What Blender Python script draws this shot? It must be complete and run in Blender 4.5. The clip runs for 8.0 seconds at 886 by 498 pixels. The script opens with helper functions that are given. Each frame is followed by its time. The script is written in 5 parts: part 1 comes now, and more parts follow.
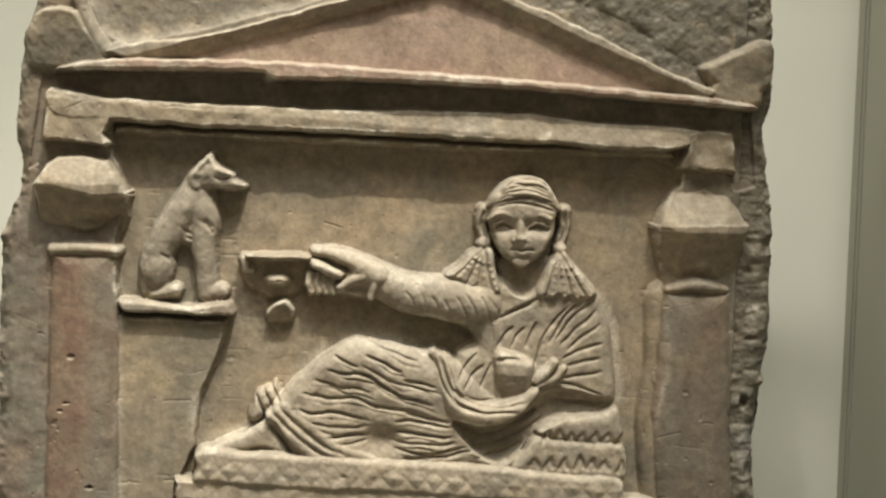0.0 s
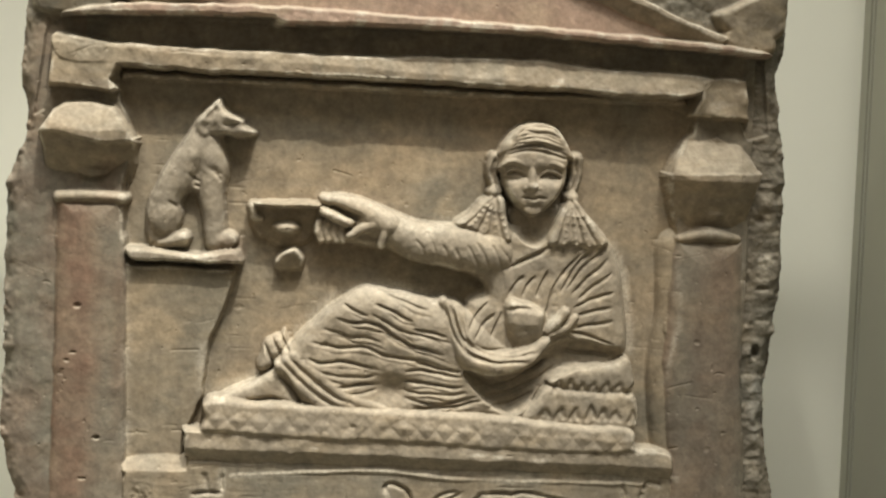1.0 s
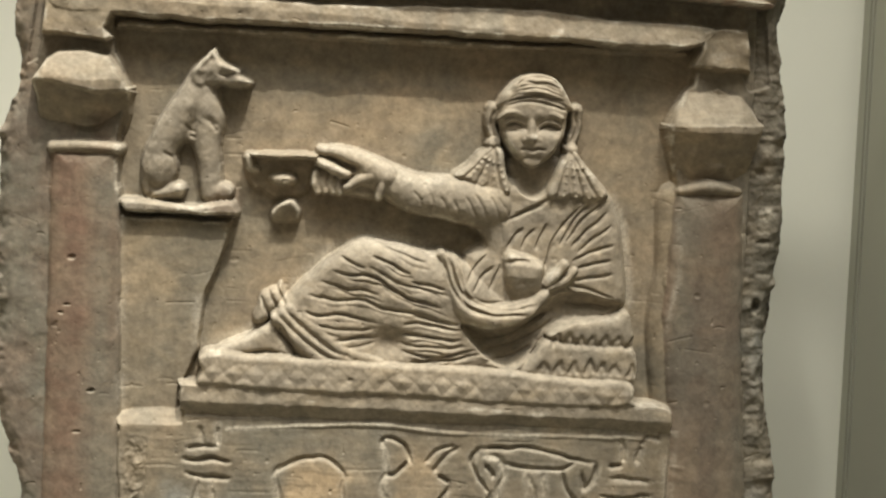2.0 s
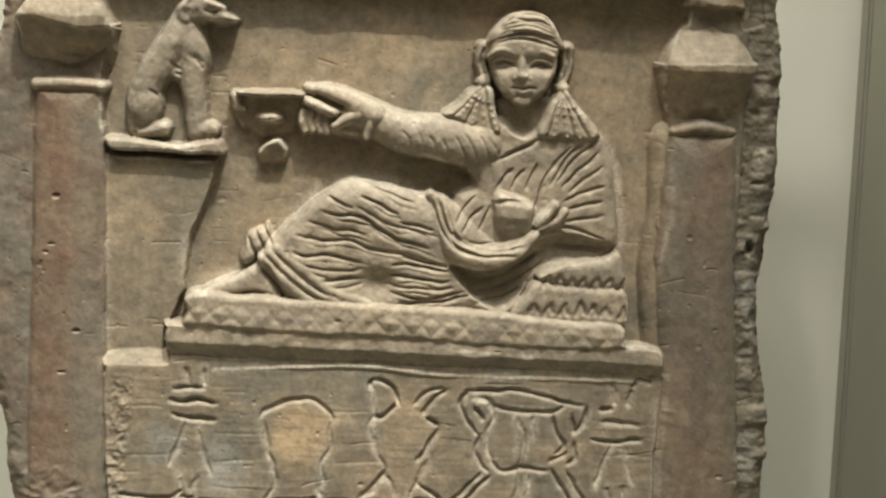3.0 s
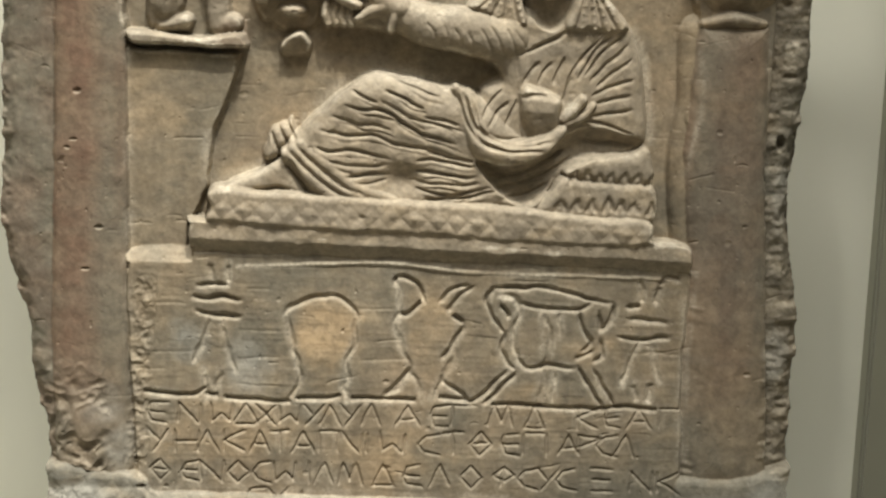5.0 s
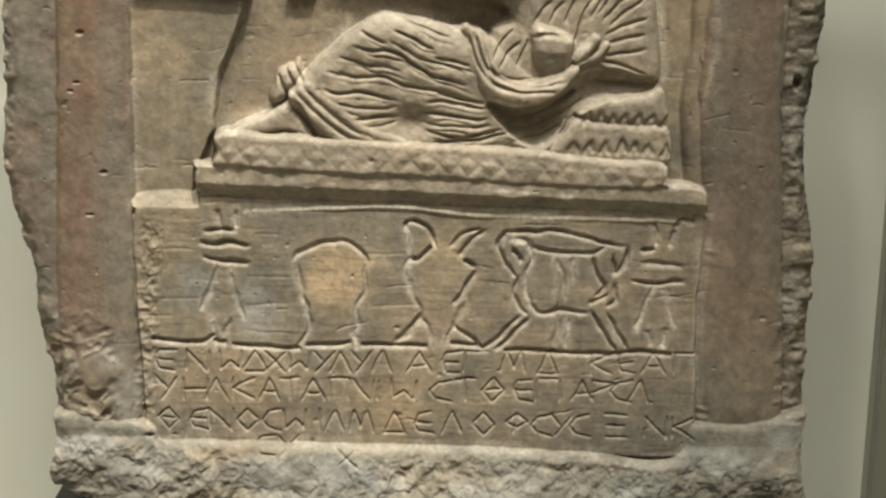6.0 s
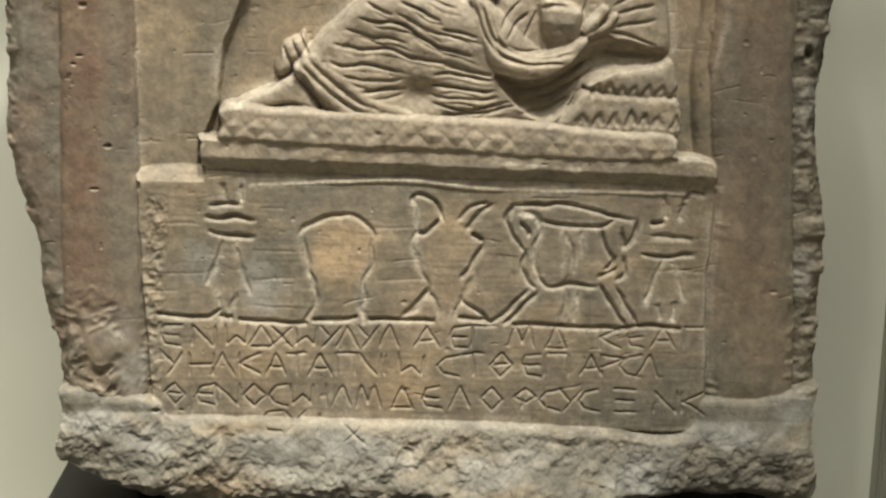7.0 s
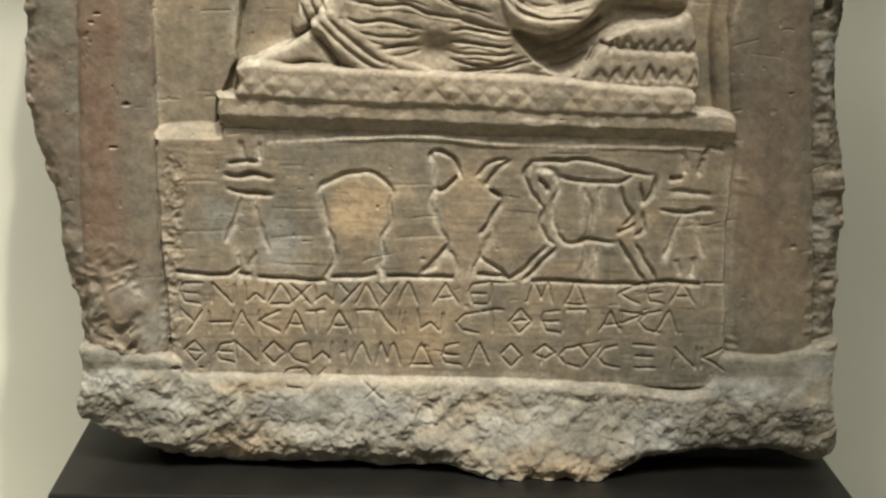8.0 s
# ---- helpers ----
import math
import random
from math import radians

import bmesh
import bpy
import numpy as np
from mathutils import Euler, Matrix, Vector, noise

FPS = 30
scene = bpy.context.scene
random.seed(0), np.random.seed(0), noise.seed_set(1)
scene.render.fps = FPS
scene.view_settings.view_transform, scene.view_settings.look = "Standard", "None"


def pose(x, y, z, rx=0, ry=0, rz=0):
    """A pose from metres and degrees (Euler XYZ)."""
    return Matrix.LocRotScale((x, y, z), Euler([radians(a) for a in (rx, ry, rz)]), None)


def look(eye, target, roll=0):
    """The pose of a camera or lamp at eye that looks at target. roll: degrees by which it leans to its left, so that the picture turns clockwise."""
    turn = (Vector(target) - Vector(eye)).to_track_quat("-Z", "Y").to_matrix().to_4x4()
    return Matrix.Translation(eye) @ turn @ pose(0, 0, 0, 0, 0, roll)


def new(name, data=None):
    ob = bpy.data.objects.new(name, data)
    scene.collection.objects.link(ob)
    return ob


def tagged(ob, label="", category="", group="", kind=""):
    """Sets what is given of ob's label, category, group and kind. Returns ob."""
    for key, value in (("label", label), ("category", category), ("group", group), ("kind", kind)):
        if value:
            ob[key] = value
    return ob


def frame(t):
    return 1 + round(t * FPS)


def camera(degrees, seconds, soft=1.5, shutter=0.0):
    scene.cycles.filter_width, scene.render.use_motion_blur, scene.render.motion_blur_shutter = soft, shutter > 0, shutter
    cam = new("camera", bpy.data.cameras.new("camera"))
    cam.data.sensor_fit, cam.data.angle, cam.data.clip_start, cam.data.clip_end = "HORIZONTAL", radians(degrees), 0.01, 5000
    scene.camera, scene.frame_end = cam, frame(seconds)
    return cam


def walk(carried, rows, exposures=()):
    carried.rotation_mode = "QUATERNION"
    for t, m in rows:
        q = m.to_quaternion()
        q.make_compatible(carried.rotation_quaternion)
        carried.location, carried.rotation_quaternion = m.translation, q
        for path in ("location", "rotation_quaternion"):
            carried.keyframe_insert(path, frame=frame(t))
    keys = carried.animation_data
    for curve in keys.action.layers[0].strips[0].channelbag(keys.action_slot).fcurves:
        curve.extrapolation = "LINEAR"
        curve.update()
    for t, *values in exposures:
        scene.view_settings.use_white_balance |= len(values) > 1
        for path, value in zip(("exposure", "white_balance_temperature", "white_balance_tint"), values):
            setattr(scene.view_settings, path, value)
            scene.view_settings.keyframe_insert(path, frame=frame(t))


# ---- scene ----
cam = camera(30.57, 8.0, soft=2.25)
# seconds, x, y, z, pitch (up), yaw (left), lean
ROWS = [
    (0.0, -0.0357, -0.8308, 0.3427, -2.533, -3.496, 2.079),
    (0.5, -0.0430, -0.8264, 0.3358, -3.038, -3.821, 1.999),
    (1.0, -0.0505, -0.8225, 0.3292, -3.452, -4.262, 2.211),
    (1.5, -0.0557, -0.8201, 0.3241, -3.832, -4.555, 2.371),
    (3.0, -0.0367, -0.8072, 0.3083, -5.836, -3.971, 2.439),
    (3.5, -0.0363, -0.8073, 0.3083, -6.752, -3.778, 2.865),
    (4.0, -0.0340, -0.8073, 0.3059, -7.586, -3.431, 2.669),
    (4.5, -0.0339, -0.8031, 0.3021, -8.205, -3.150, 2.636),
    (5.8, -0.0351, -0.7889, 0.2979, -10.618, -3.030, 1.802),
    (6.0, -0.0372, -0.7856, 0.2957, -10.878, -3.021, 1.915),
    (6.5, -0.0394, -0.7819, 0.2906, -11.279, -3.090, 1.740),
    (7.0, -0.0362, -0.7787, 0.2934, -11.743, -2.735, 1.717),
    (7.5, -0.0351, -0.7780, 0.2899, -12.208, -2.265, 1.574),
    (8.0, -0.0345, -0.7802, 0.2863, -12.765, -1.974, 1.237),
]


def aim(x, y, z, pitch, yaw, lean):
    p, w = radians(pitch), radians(yaw)
    ahead = Vector((-math.sin(w) * math.cos(p), math.cos(w) * math.cos(p), math.sin(p)))
    eye = Vector((x, y, z))
    return look(eye, eye + ahead, lean)


walk(cam, [(r[0], aim(*r[1:])) for r in ROWS],
     exposures=[(0.0, -0.02), (4.0, -0.07), (8.0, -0.1)])

# ---- light: two small ceiling spots, an added wall spot and the dim gallery light ----
world = bpy.data.worlds.new("gallery_dark")
world.use_nodes = True
world.node_tree.nodes["Background"].inputs[0].default_value = (0.05, 0.05, 0.045, 1)
world.node_tree.nodes["Background"].inputs[1].default_value = 1.0
scene.world = world


def lamp(name, eye, target, size, watts, colour):
    data = bpy.data.lights.new(name, "AREA")
    data.shape, data.size, data.energy, data.color = "DISK", size, watts, colour
    ob = new(name, data)
    ob.matrix_world = look(eye, target)
    return ob


beam = bpy.data.lights.new("gallery_spot", "SPOT")
beam.spot_size, beam.spot_blend, beam.shadow_soft_size, beam.energy, beam.color = radians(11.5), 1.0, 0.03, 455.0, (1.0, 0.95, 0.865)
new("gallery_spot", beam).matrix_world = look((0.30, -1.40, 3.0), (-0.13, 0.0, 0.18))
# Added spot with no known source, to brighten the wall beside the slab.
wash = bpy.data.lights.new("added_wall_spot", "SPOT")
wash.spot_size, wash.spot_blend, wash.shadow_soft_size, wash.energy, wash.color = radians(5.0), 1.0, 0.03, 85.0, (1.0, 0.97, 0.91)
new("added_wall_spot", wash).matrix_world = look((0.30, -1.40, 3.0), (0.245, 0.18, 0.36))
lamp("gallery_spot_side", (-0.48, -1.32, 2.9), (0.1, 0.0, 0.2), 0.09, 18.0, (0.99, 0.98, 0.90))
lamp("gallery_ceiling_light", (0.0, -1.6, 3.37), (0.0, -1.6, 0.0), 2.6, 218.0, (1.0, 0.975, 0.935))


# ---- materials ----
def material(name):
    m = bpy.data.materials.new(name)
    m.use_nodes = True
    return m, m.node_tree.nodes, m.node_tree.links


def stone(name, main, second, rough=0.88, grain=0.11, dust_light=0.48):
    """Weathered limestone: blotches, fine grain, pale dusting plus painted toplight on faces that look up, and the
    stains, chips, painted shade and edge light that each carved piece carries as its own attributes (red, ochre,
    slate_shade, lime, wear_light)."""
    m, n, l = material(name)
    b = n["Principled BSDF"]
    b.inputs["Specular IOR Level"].default_value = 0.25
    co = n.new("ShaderNodeNewGeometry")

    def noise_at(scale, detail, dist=0.0, stretch=None):
        t = n.new("ShaderNodeTexNoise")
        t.inputs["Scale"].default_value, t.inputs["Detail"].default_value, t.inputs["Distortion"].default_value = scale, detail, dist
        src = co.outputs["Position"]
        if stretch:
            mp = n.new("ShaderNodeMapping")
            mp.inputs["Scale"].default_value = stretch
            l.new(src, mp.inputs[0])
            src = mp.outputs[0]
        l.new(src, t.inputs["Vector"])
        return t.outputs["Fac"]

    def ramp(src, lo, hi, a=0.0, c=1.0):
        r = n.new("ShaderNodeMapRange")
        r.inputs[1].default_value, r.inputs[2].default_value, r.inputs[3].default_value, r.inputs[4].default_value = lo, hi, a, c
        l.new(src, r.inputs[0])
        return r.outputs[0]

    def times(a, c):
        x = n.new("ShaderNodeMath")
        x.operation = "MULTIPLY"
        l.new(a, x.inputs[0])
        l.new(c, x.inputs[1])
        return x.outputs[0]

    def mix(fac, a, c, mode="MIX"):
        x = n.new("ShaderNodeMix")
        x.data_type, x.blend_type = "RGBA", mode
        l.new(fac, x.inputs[0])
        for s, v in ((6, a), (7, c)):
            if isinstance(v, tuple):
                x.inputs[s].default_value = (*v, 1)
            else:
                l.new(v, x.inputs[s])
        return x.outputs[2]

    def stain(name):
        x = n.new("ShaderNodeAttribute")
        x.attribute_name = name
        return x.outputs["Fac"]

    big = noise_at(13, 6, 0.8)
    wide = noise_at(46, 7, 0.4, (1.0, 1.0, 1.8))
    lines = noise_at(60, 6, 0.2, (0.25, 1.0, 2.5))
    fine = noise_at(520, 5)
    speck = noise_at(700, 3)
    colour = mix(ramp(big, 0.36, 0.64), main, second)
    colour = mix(ramp(wide, 0.48, 0.75, 0, 0.6), colour, (0.30, 0.24, 0.155))
    colour = mix(ramp(lines, 0.52, 0.75, 0, 0.5), colour, (0.16, 0.135, 0.10))
    colour = mix(times(stain("ochre"), ramp(wide, 0.35, 0.6, 0.45, 1.0)), colour, (0.33, 0.245, 0.145))
    colour = mix(times(stain("slate_shade"), ramp(big, 0.35, 0.6, 0.45, 1.0)), colour, (0.122, 0.113, 0.086))
    colour = mix(times(stain("lime"), ramp(wide, 0.38, 0.58, 0.25, 1.0)), colour, (0.345, 0.345, 0.305))
    colour = mix(times(stain("red"), ramp(wide, 0.35, 0.62, 0.65, 1.0)), colour, (0.142, 0.092, 0.062))
    # Upward faces mixed paler: dusting together with light painted into the colour.
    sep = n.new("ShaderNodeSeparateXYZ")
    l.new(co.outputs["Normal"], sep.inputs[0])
    dust_toplight = times(ramp(sep.outputs["Z"], 0.12, 0.8, 0, dust_light), ramp(wide, 0.3, 0.6, 0.5, 1.0))
    colour = mix(dust_toplight, colour, (0.40, 0.355, 0.27))
    colour = mix(times(stain("wear_light"), ramp(fine, 0.35, 0.6, 0.5, 1.0)), colour, (0.46, 0.415, 0.325))
    one = n.new("ShaderNodeValue")
    one.outputs[0].default_value = 1.0
    colour = mix(one.outputs[0], colour, ramp(fine, 0.25, 0.75, 0.90, 1.10), "MULTIPLY")
    mottle = noise_at(230, 5, 0.5)
    colour = mix(one.outputs[0], colour, ramp(mottle, 0.3, 0.7, 0.84, 1.16), "MULTIPLY")
    colour = mix(one.outputs[0], colour, ramp(noise_at(85, 6, 1.0), 0.3, 0.7, 0.84, 1.14), "MULTIPLY")
    colour = mix(ramp(speck, 0.70, 0.80, 0, 0.5), colour, (0.07, 0.06, 0.045))
    l.new(colour, b.inputs["Base Color"])
    l.new(ramp(wide, 0.3, 0.7, rough - 0.1, rough + 0.08), b.inputs["Roughness"])
    bp = n.new("ShaderNodeBump")
    bp.inputs["Strength"].default_value, bp.inputs["Distance"].default_value = grain, 0.0012
    add = n.new("ShaderNodeMath")
    add.operation = "ADD"
    l.new(noise_at(180, 9), add.inputs[0])
    l.new(noise_at(1300, 3), add.inputs[1])
    l.new(add.outputs[0], bp.inputs["Height"])
    l.new(bp.outputs[0], b.inputs["Normal"])
    return m


def plain(name, colour, rough, noise_scale=30.0, vary=0.06, spec=0.3, bump=0.05):
    m, n, l = material(name)
    b = n["Principled BSDF"]
    b.inputs["Roughness"].default_value = rough
    b.inputs["Specular IOR Level"].default_value = spec
    co = n.new("ShaderNodeNewGeometry")
    t = n.new("ShaderNodeTexNoise")
    t.inputs["Scale"].default_value, t.inputs["Detail"].default_value = noise_scale, 6
    l.new(co.outputs["Position"], t.inputs["Vector"])
    r = n.new("ShaderNodeValToRGB")
    r.color_ramp.elements[0].color = (*[c * (1 - vary) for c in colour], 1)
    r.color_ramp.elements[1].color = (*[c * (1 + vary) for c in colour], 1)
    r.color_ramp.elements[0].position, r.color_ramp.elements[1].position = 0.3, 0.7
    l.new(t.outputs["Fac"], r.inputs[0])
    l.new(r.outputs[0], b.inputs["Base Color"])
    bp = n.new("ShaderNodeBump")
    bp.inputs["Strength"].default_value, bp.inputs["Distance"].default_value = bump, 0.001
    t2 = n.new("ShaderNodeTexNoise")
    t2.inputs["Scale"].default_value, t2.inputs["Detail"].default_value = noise_scale * 25, 3
    l.new(co.outputs["Position"], t2.inputs["Vector"])
    l.new(t2.outputs["Fac"], bp.inputs["Height"])
    l.new(bp.outputs[0], b.inputs["Normal"])
    return m


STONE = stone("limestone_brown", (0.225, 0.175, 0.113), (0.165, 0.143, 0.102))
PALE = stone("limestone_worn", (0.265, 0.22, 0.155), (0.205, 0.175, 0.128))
GREY = stone("limestone_broken_grey", (0.235, 0.215, 0.163), (0.185, 0.178, 0.145), grain=0.3, dust_light=0.14)
# Margins take a darker tone of the brown limestone.
MARGIN_STONE = stone("limestone_margin_dark", (0.165, 0.137, 0.097), (0.128, 0.114, 0.085), dust_light=0.3)
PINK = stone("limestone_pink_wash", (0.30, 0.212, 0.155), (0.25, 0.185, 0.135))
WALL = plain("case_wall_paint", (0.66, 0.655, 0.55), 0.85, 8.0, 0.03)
# Nearly the wall's hue in a darker tone.
SIDE = plain("case_side_dark", (0.40, 0.395, 0.32), 0.7, 8.0, 0.04)
BLACK = plain("black_lacquer", (0.009, 0.0085, 0.007), 0.4, 40.0, 0.25, 0.32)
SHELL = plain("gallery_paint", (0.30, 0.28, 0.24), 0.9, 3.0, 0.08)
FLOOR = plain("gallery_floor_stone", (0.20, 0.18, 0.15), 0.5, 5.0, 0.2)


# ---- helpers for meshes ----
def mesh_ob(name, verts, faces, mat, parent=None, label="", smooth=True):
    me = bpy.data.meshes.new(name)
    me.from_pydata(verts, [], faces)
    me.materials.append(mat)
    if smooth:
        me.polygons.foreach_set("use_smooth", [True] * len(me.polygons))
    me.update()
    ob = new(name, me)
    if parent:
        ob.parent = parent
    return tagged(ob, label) if label else ob


def box(name, lo, hi, mat, bevel=0.0, parent=None):
    bm = bmesh.new()
    bmesh.ops.create_cube(bm, size=1.0)
    for v in bm.verts:
        v.co = Vector([lo[i] + (v.co[i] + 0.5) * (hi[i] - lo[i]) for i in range(3)])
    if bevel:
        bmesh.ops.bevel(bm, geom=bm.edges[:], offset=bevel, segments=2, affect="EDGES", profile=0.5)
    me = bpy.data.meshes.new(name)
    bm.to_mesh(me)
    bm.free()
    me.materials.append(mat)
    ob = new(name, me)
    if parent:
        ob.parent = parent
    return ob


# ---- the gallery and the case ----
for name, lo, hi, mat in (
        ("floor", (-2.6, -3.6, -1.1), (2.6, 1.0, -1.0), FLOOR),
        ("ceiling", (-2.6, -3.6, 3.4), (2.6, 1.0, 3.5), SHELL),
        ("wall_south", (-2.6, -3.7, -1.0), (2.6, -3.6, 3.4), SHELL),
        ("wall_north", (-2.6, 0.9, -1.0), (2.6, 1.0, 3.4), SHELL),
        ("wall_west", (-2.7, -3.6, -1.0), (-2.6, 0.9, 3.4), SHELL),
        ("wall_east", (2.6, -3.6, -1.0), (2.7, 0.9, 3.4), SHELL)):
    tagged(box(name, lo, hi, mat), name.split("_")[0] + " of the dim museum gallery", name.split("_")[0], kind="structure")

WALL_Y, SIDE_X = 0.180, 0.2836
case = tagged(new("display_case"), "museum display case with pale greenish painted walls", "display case")
box("back_wall", (-0.9, WALL_Y, -0.20), (SIDE_X + 0.02, WALL_Y + 0.02, 1.3), WALL, 0, case)
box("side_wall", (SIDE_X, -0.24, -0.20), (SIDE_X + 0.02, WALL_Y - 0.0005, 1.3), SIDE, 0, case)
box("far_side_wall", (-0.92, -0.24, -0.20), (-0.9, WALL_Y, 1.3), WALL, 0, case)
box("case_floor", (-0.92, -0.26, -0.22), (SIDE_X + 0.02, WALL_Y + 0.02, -0.20), WALL, 0, case)
box("case_roof", (-0.92, -0.24, 1.3), (SIDE_X + 0.02, WALL_Y + 0.02, 1.33), WALL, 0, case)
box("cabinet", (-0.92, -0.26, -1.0), (SIDE_X + 0.02, WALL_Y + 0.02, -0.22), WALL, 0, case)
# Unseen bar, added only to throw the shadow band onto the back wall.
box("unseen_shadow_rail", (-0.9, -0.24, 0.950), (SIDE_X, -0.228, 0.966), SIDE, 0.001, case)
plinth = tagged(new("plinth"), "low black lacquered plinth block under the stele", "plinth")
box("plinth_body", (-0.1925, -0.052, -0.20), (0.1905, 0.12, -0.0185), BLACK, 0.0012, plinth)
box("plinth_top", (-0.194, -0.0535, -0.018), (0.192, 0.121, 0.0), BLACK, 0.0012, plinth)
JOINT = plain("joint_shadow_gap", (0.29, 0.285, 0.23), 0.7, 20.0, 0.1)
for y0 in (0.1575, 0.1645):
    box("joint_strip", (SIDE_X - 0.0008, y0, -0.199), (SIDE_X - 0.0001, y0 + 0.0016, 1.299), JOINT, 0, case)

tagged(box("mount_block", (-0.150, 0.004, 0.0), (0.155, 0.058, 0.030), BLACK, 0.001), "black support block hidden under the broken stele foot", "mount")

# ---- the carved slab, worked as a relief in millimetres: x across, z up, height towards the viewer ----
STEP = 0.5
GX = np.arange(-215, 210, STEP)
GZ = np.arange(0, 470, STEP)
X, Z = np.meshgrid(GX, GZ)


def lattice(scale, seed, a=X, b=Z):
    """Smooth value noise, -1 to 1."""
    rs = np.random.RandomState(seed)
    tab = rs.uniform(-1, 1, (256, 256))
    u, v = a / scale + 512, b / scale + 512
    i, j = np.floor(u).astype(int), np.floor(v).astype(int)
    fu, fv = u - i, v - j
    fu, fv = fu * fu * (3 - 2 * fu), fv * fv * (3 - 2 * fv)
    g = lambda p, q: tab[p % 256, q % 256]
    return (g(i, j) * (1 - fu) + g(i + 1, j) * fu) * (1 - fv) + (g(i, j + 1) * (1 - fu) + g(i + 1, j + 1) * fu) * fv


def fbm(scale, octaves, seed):
    return sum(lattice(scale / 2 ** k, seed + k) / 1.8 ** k for k in range(octaves))


def curve(pts, closed=False, n=5):
    p = np.array(pts, float)
    q = np.vstack([p[-1:], p, p[:2]]) if closed else np.vstack([2 * p[:1] - p[1:2], p, 2 * p[-1:] - p[-2:-1]])
    out = []
    for k in range(1, len(q) - 2):
        a, b, c, d = q[k - 1], q[k], q[k + 1], q[k + 2]
        for s in np.arange(n) / n:
            out.append(b + 0.5 * s * (c - a + s * (2 * a - 5 * b + 4 * c - d + s * (3 * (b - c) + d - a))))
    if not closed:
        out.append(q[-2])
    return np.array(out)


def window(p, pad):
    lo, hi = p.min(0) - pad, p.max(0) + pad
    i = slice(max(0, int((lo[1] - GZ[0]) / STEP)), max(0, int((hi[1] - GZ[0]) / STEP) + 2))
    j = slice(max(0, int((lo[0] - GX[0]) / STEP)), max(0, int((hi[0] - GX[0]) / STEP) + 2))
    return i, j


def along(p, x, z):
    """Distance to a polyline, and how far along it the nearest place lies (0 to 1)."""
    best, where = np.full(x.shape, 1e9), np.zeros(x.shape)
    n = len(p) - 1
    for k in range(n):
        a, b = p[k], p[k + 1]
        e = b - a
        s = np.clip(((x - a[0]) * e[0] + (z - a[1]) * e[1]) / max(e @ e, 1e-9), 0, 1)
        d = np.hypot(x - a[0] - s * e[0], z - a[1] - s * e[1])
        m = d < best
        best[m], where[m] = d[m], ((k + s) / n)[m]
    return best, where


def inside(p, x, z):
    """Depth within a closed outline (negative outside)."""
    d, _ = along(np.vstack([p, p[:1]]), x, z)
    odd = np.zeros(x.shape, bool)
    for a, b in zip(p, np.roll(p, -1, 0)):
        if a[1] != b[1]:
            odd ^= ((a[1] > z) != (b[1] > z)) & (x < (b[0] - a[0]) * (z - a[1]) / (b[1] - a[1]) + a[0])
    return np.where(odd, d, -d)


WOBBLE_X, WOBBLE_Z = 0.5 * fbm(9, 2, 71), 0.5 * fbm(9, 2, 81)
SLAB = 0
NAMES = ["slab_margin"]
H = np.full(X.shape, 8.0)
LAB = np.zeros(X.shape, int)


def kind_of(name):
    NAMES.append(name)
    return len(NAMES) - 1


def lift(part, pts, top, edge=2.5, lo=None, sharp=False, sink=False, wob=1.0):
    """Raise (or with sink lower to) top within an outline whose rim is rounded over edge mm."""
    p = np.array(pts, float) if sharp else curve(pts, True)
    w = window(p, 1)
    x, z = X[w] + wob * WOBBLE_X[w], Z[w] + wob * WOBBLE_Z[w]
    s = inside(p, x, z)
    t = np.clip(s / edge, 0, 1)
    f = np.sqrt(np.clip(1 - (1 - t) ** 2, 0, 1))
    high = top(x, z) if callable(top) else top
    base = H[w] if lo is None else lo
    new_h = base + (high - base) * f
    m = (s > 0) & ((new_h >= H[w]) if not sink else (s > 0))
    H[w] = np.where(m, new_h, H[w])
    if part is not None:
        LAB[w] = np.where(m, part, LAB[w])


def tube(part, pts, radius, lo, rise=1.0):
    """A rounded ridge along a path; radius may be a list along it."""
    p = curve(pts)
    r = np.atleast_1d(np.array(radius, float))
    w = window(p, r.max() + 1)
    d, s = along(p, X[w] + WOBBLE_X[w] * 0.6, Z[w] + WOBBLE_Z[w] * 0.6)
    rr = np.interp(s, np.linspace(0, 1, len(r)), r) if len(r) > 1 else r[0]
    new_h = lo + rise * np.sqrt(np.clip(rr ** 2 - d ** 2, 0, None))
    m = (d < rr) & (new_h >= H[w])
    H[w] = np.where(m, new_h, H[w])
    if part is not None:
        LAB[w] = np.where(m, part, LAB[w])


def ball(part, cx, cz, rx, rz, lo, rise, power=2.0):
    p = np.array([(cx - rx, cz - rz), (cx + rx, cz + rz)])
    w = window(p, 1)
    q = (abs(X[w] - cx) / rx) ** power + (abs(Z[w] - cz) / rz) ** power
    new_h = lo + rise * np.sqrt(np.clip(1 - q, 0, 1))
    m = (q < 1) & (new_h >= H[w])
    H[w] = np.where(m, new_h, H[w])
    if part is not None:
        LAB[w] = np.where(m, part, LAB[w])


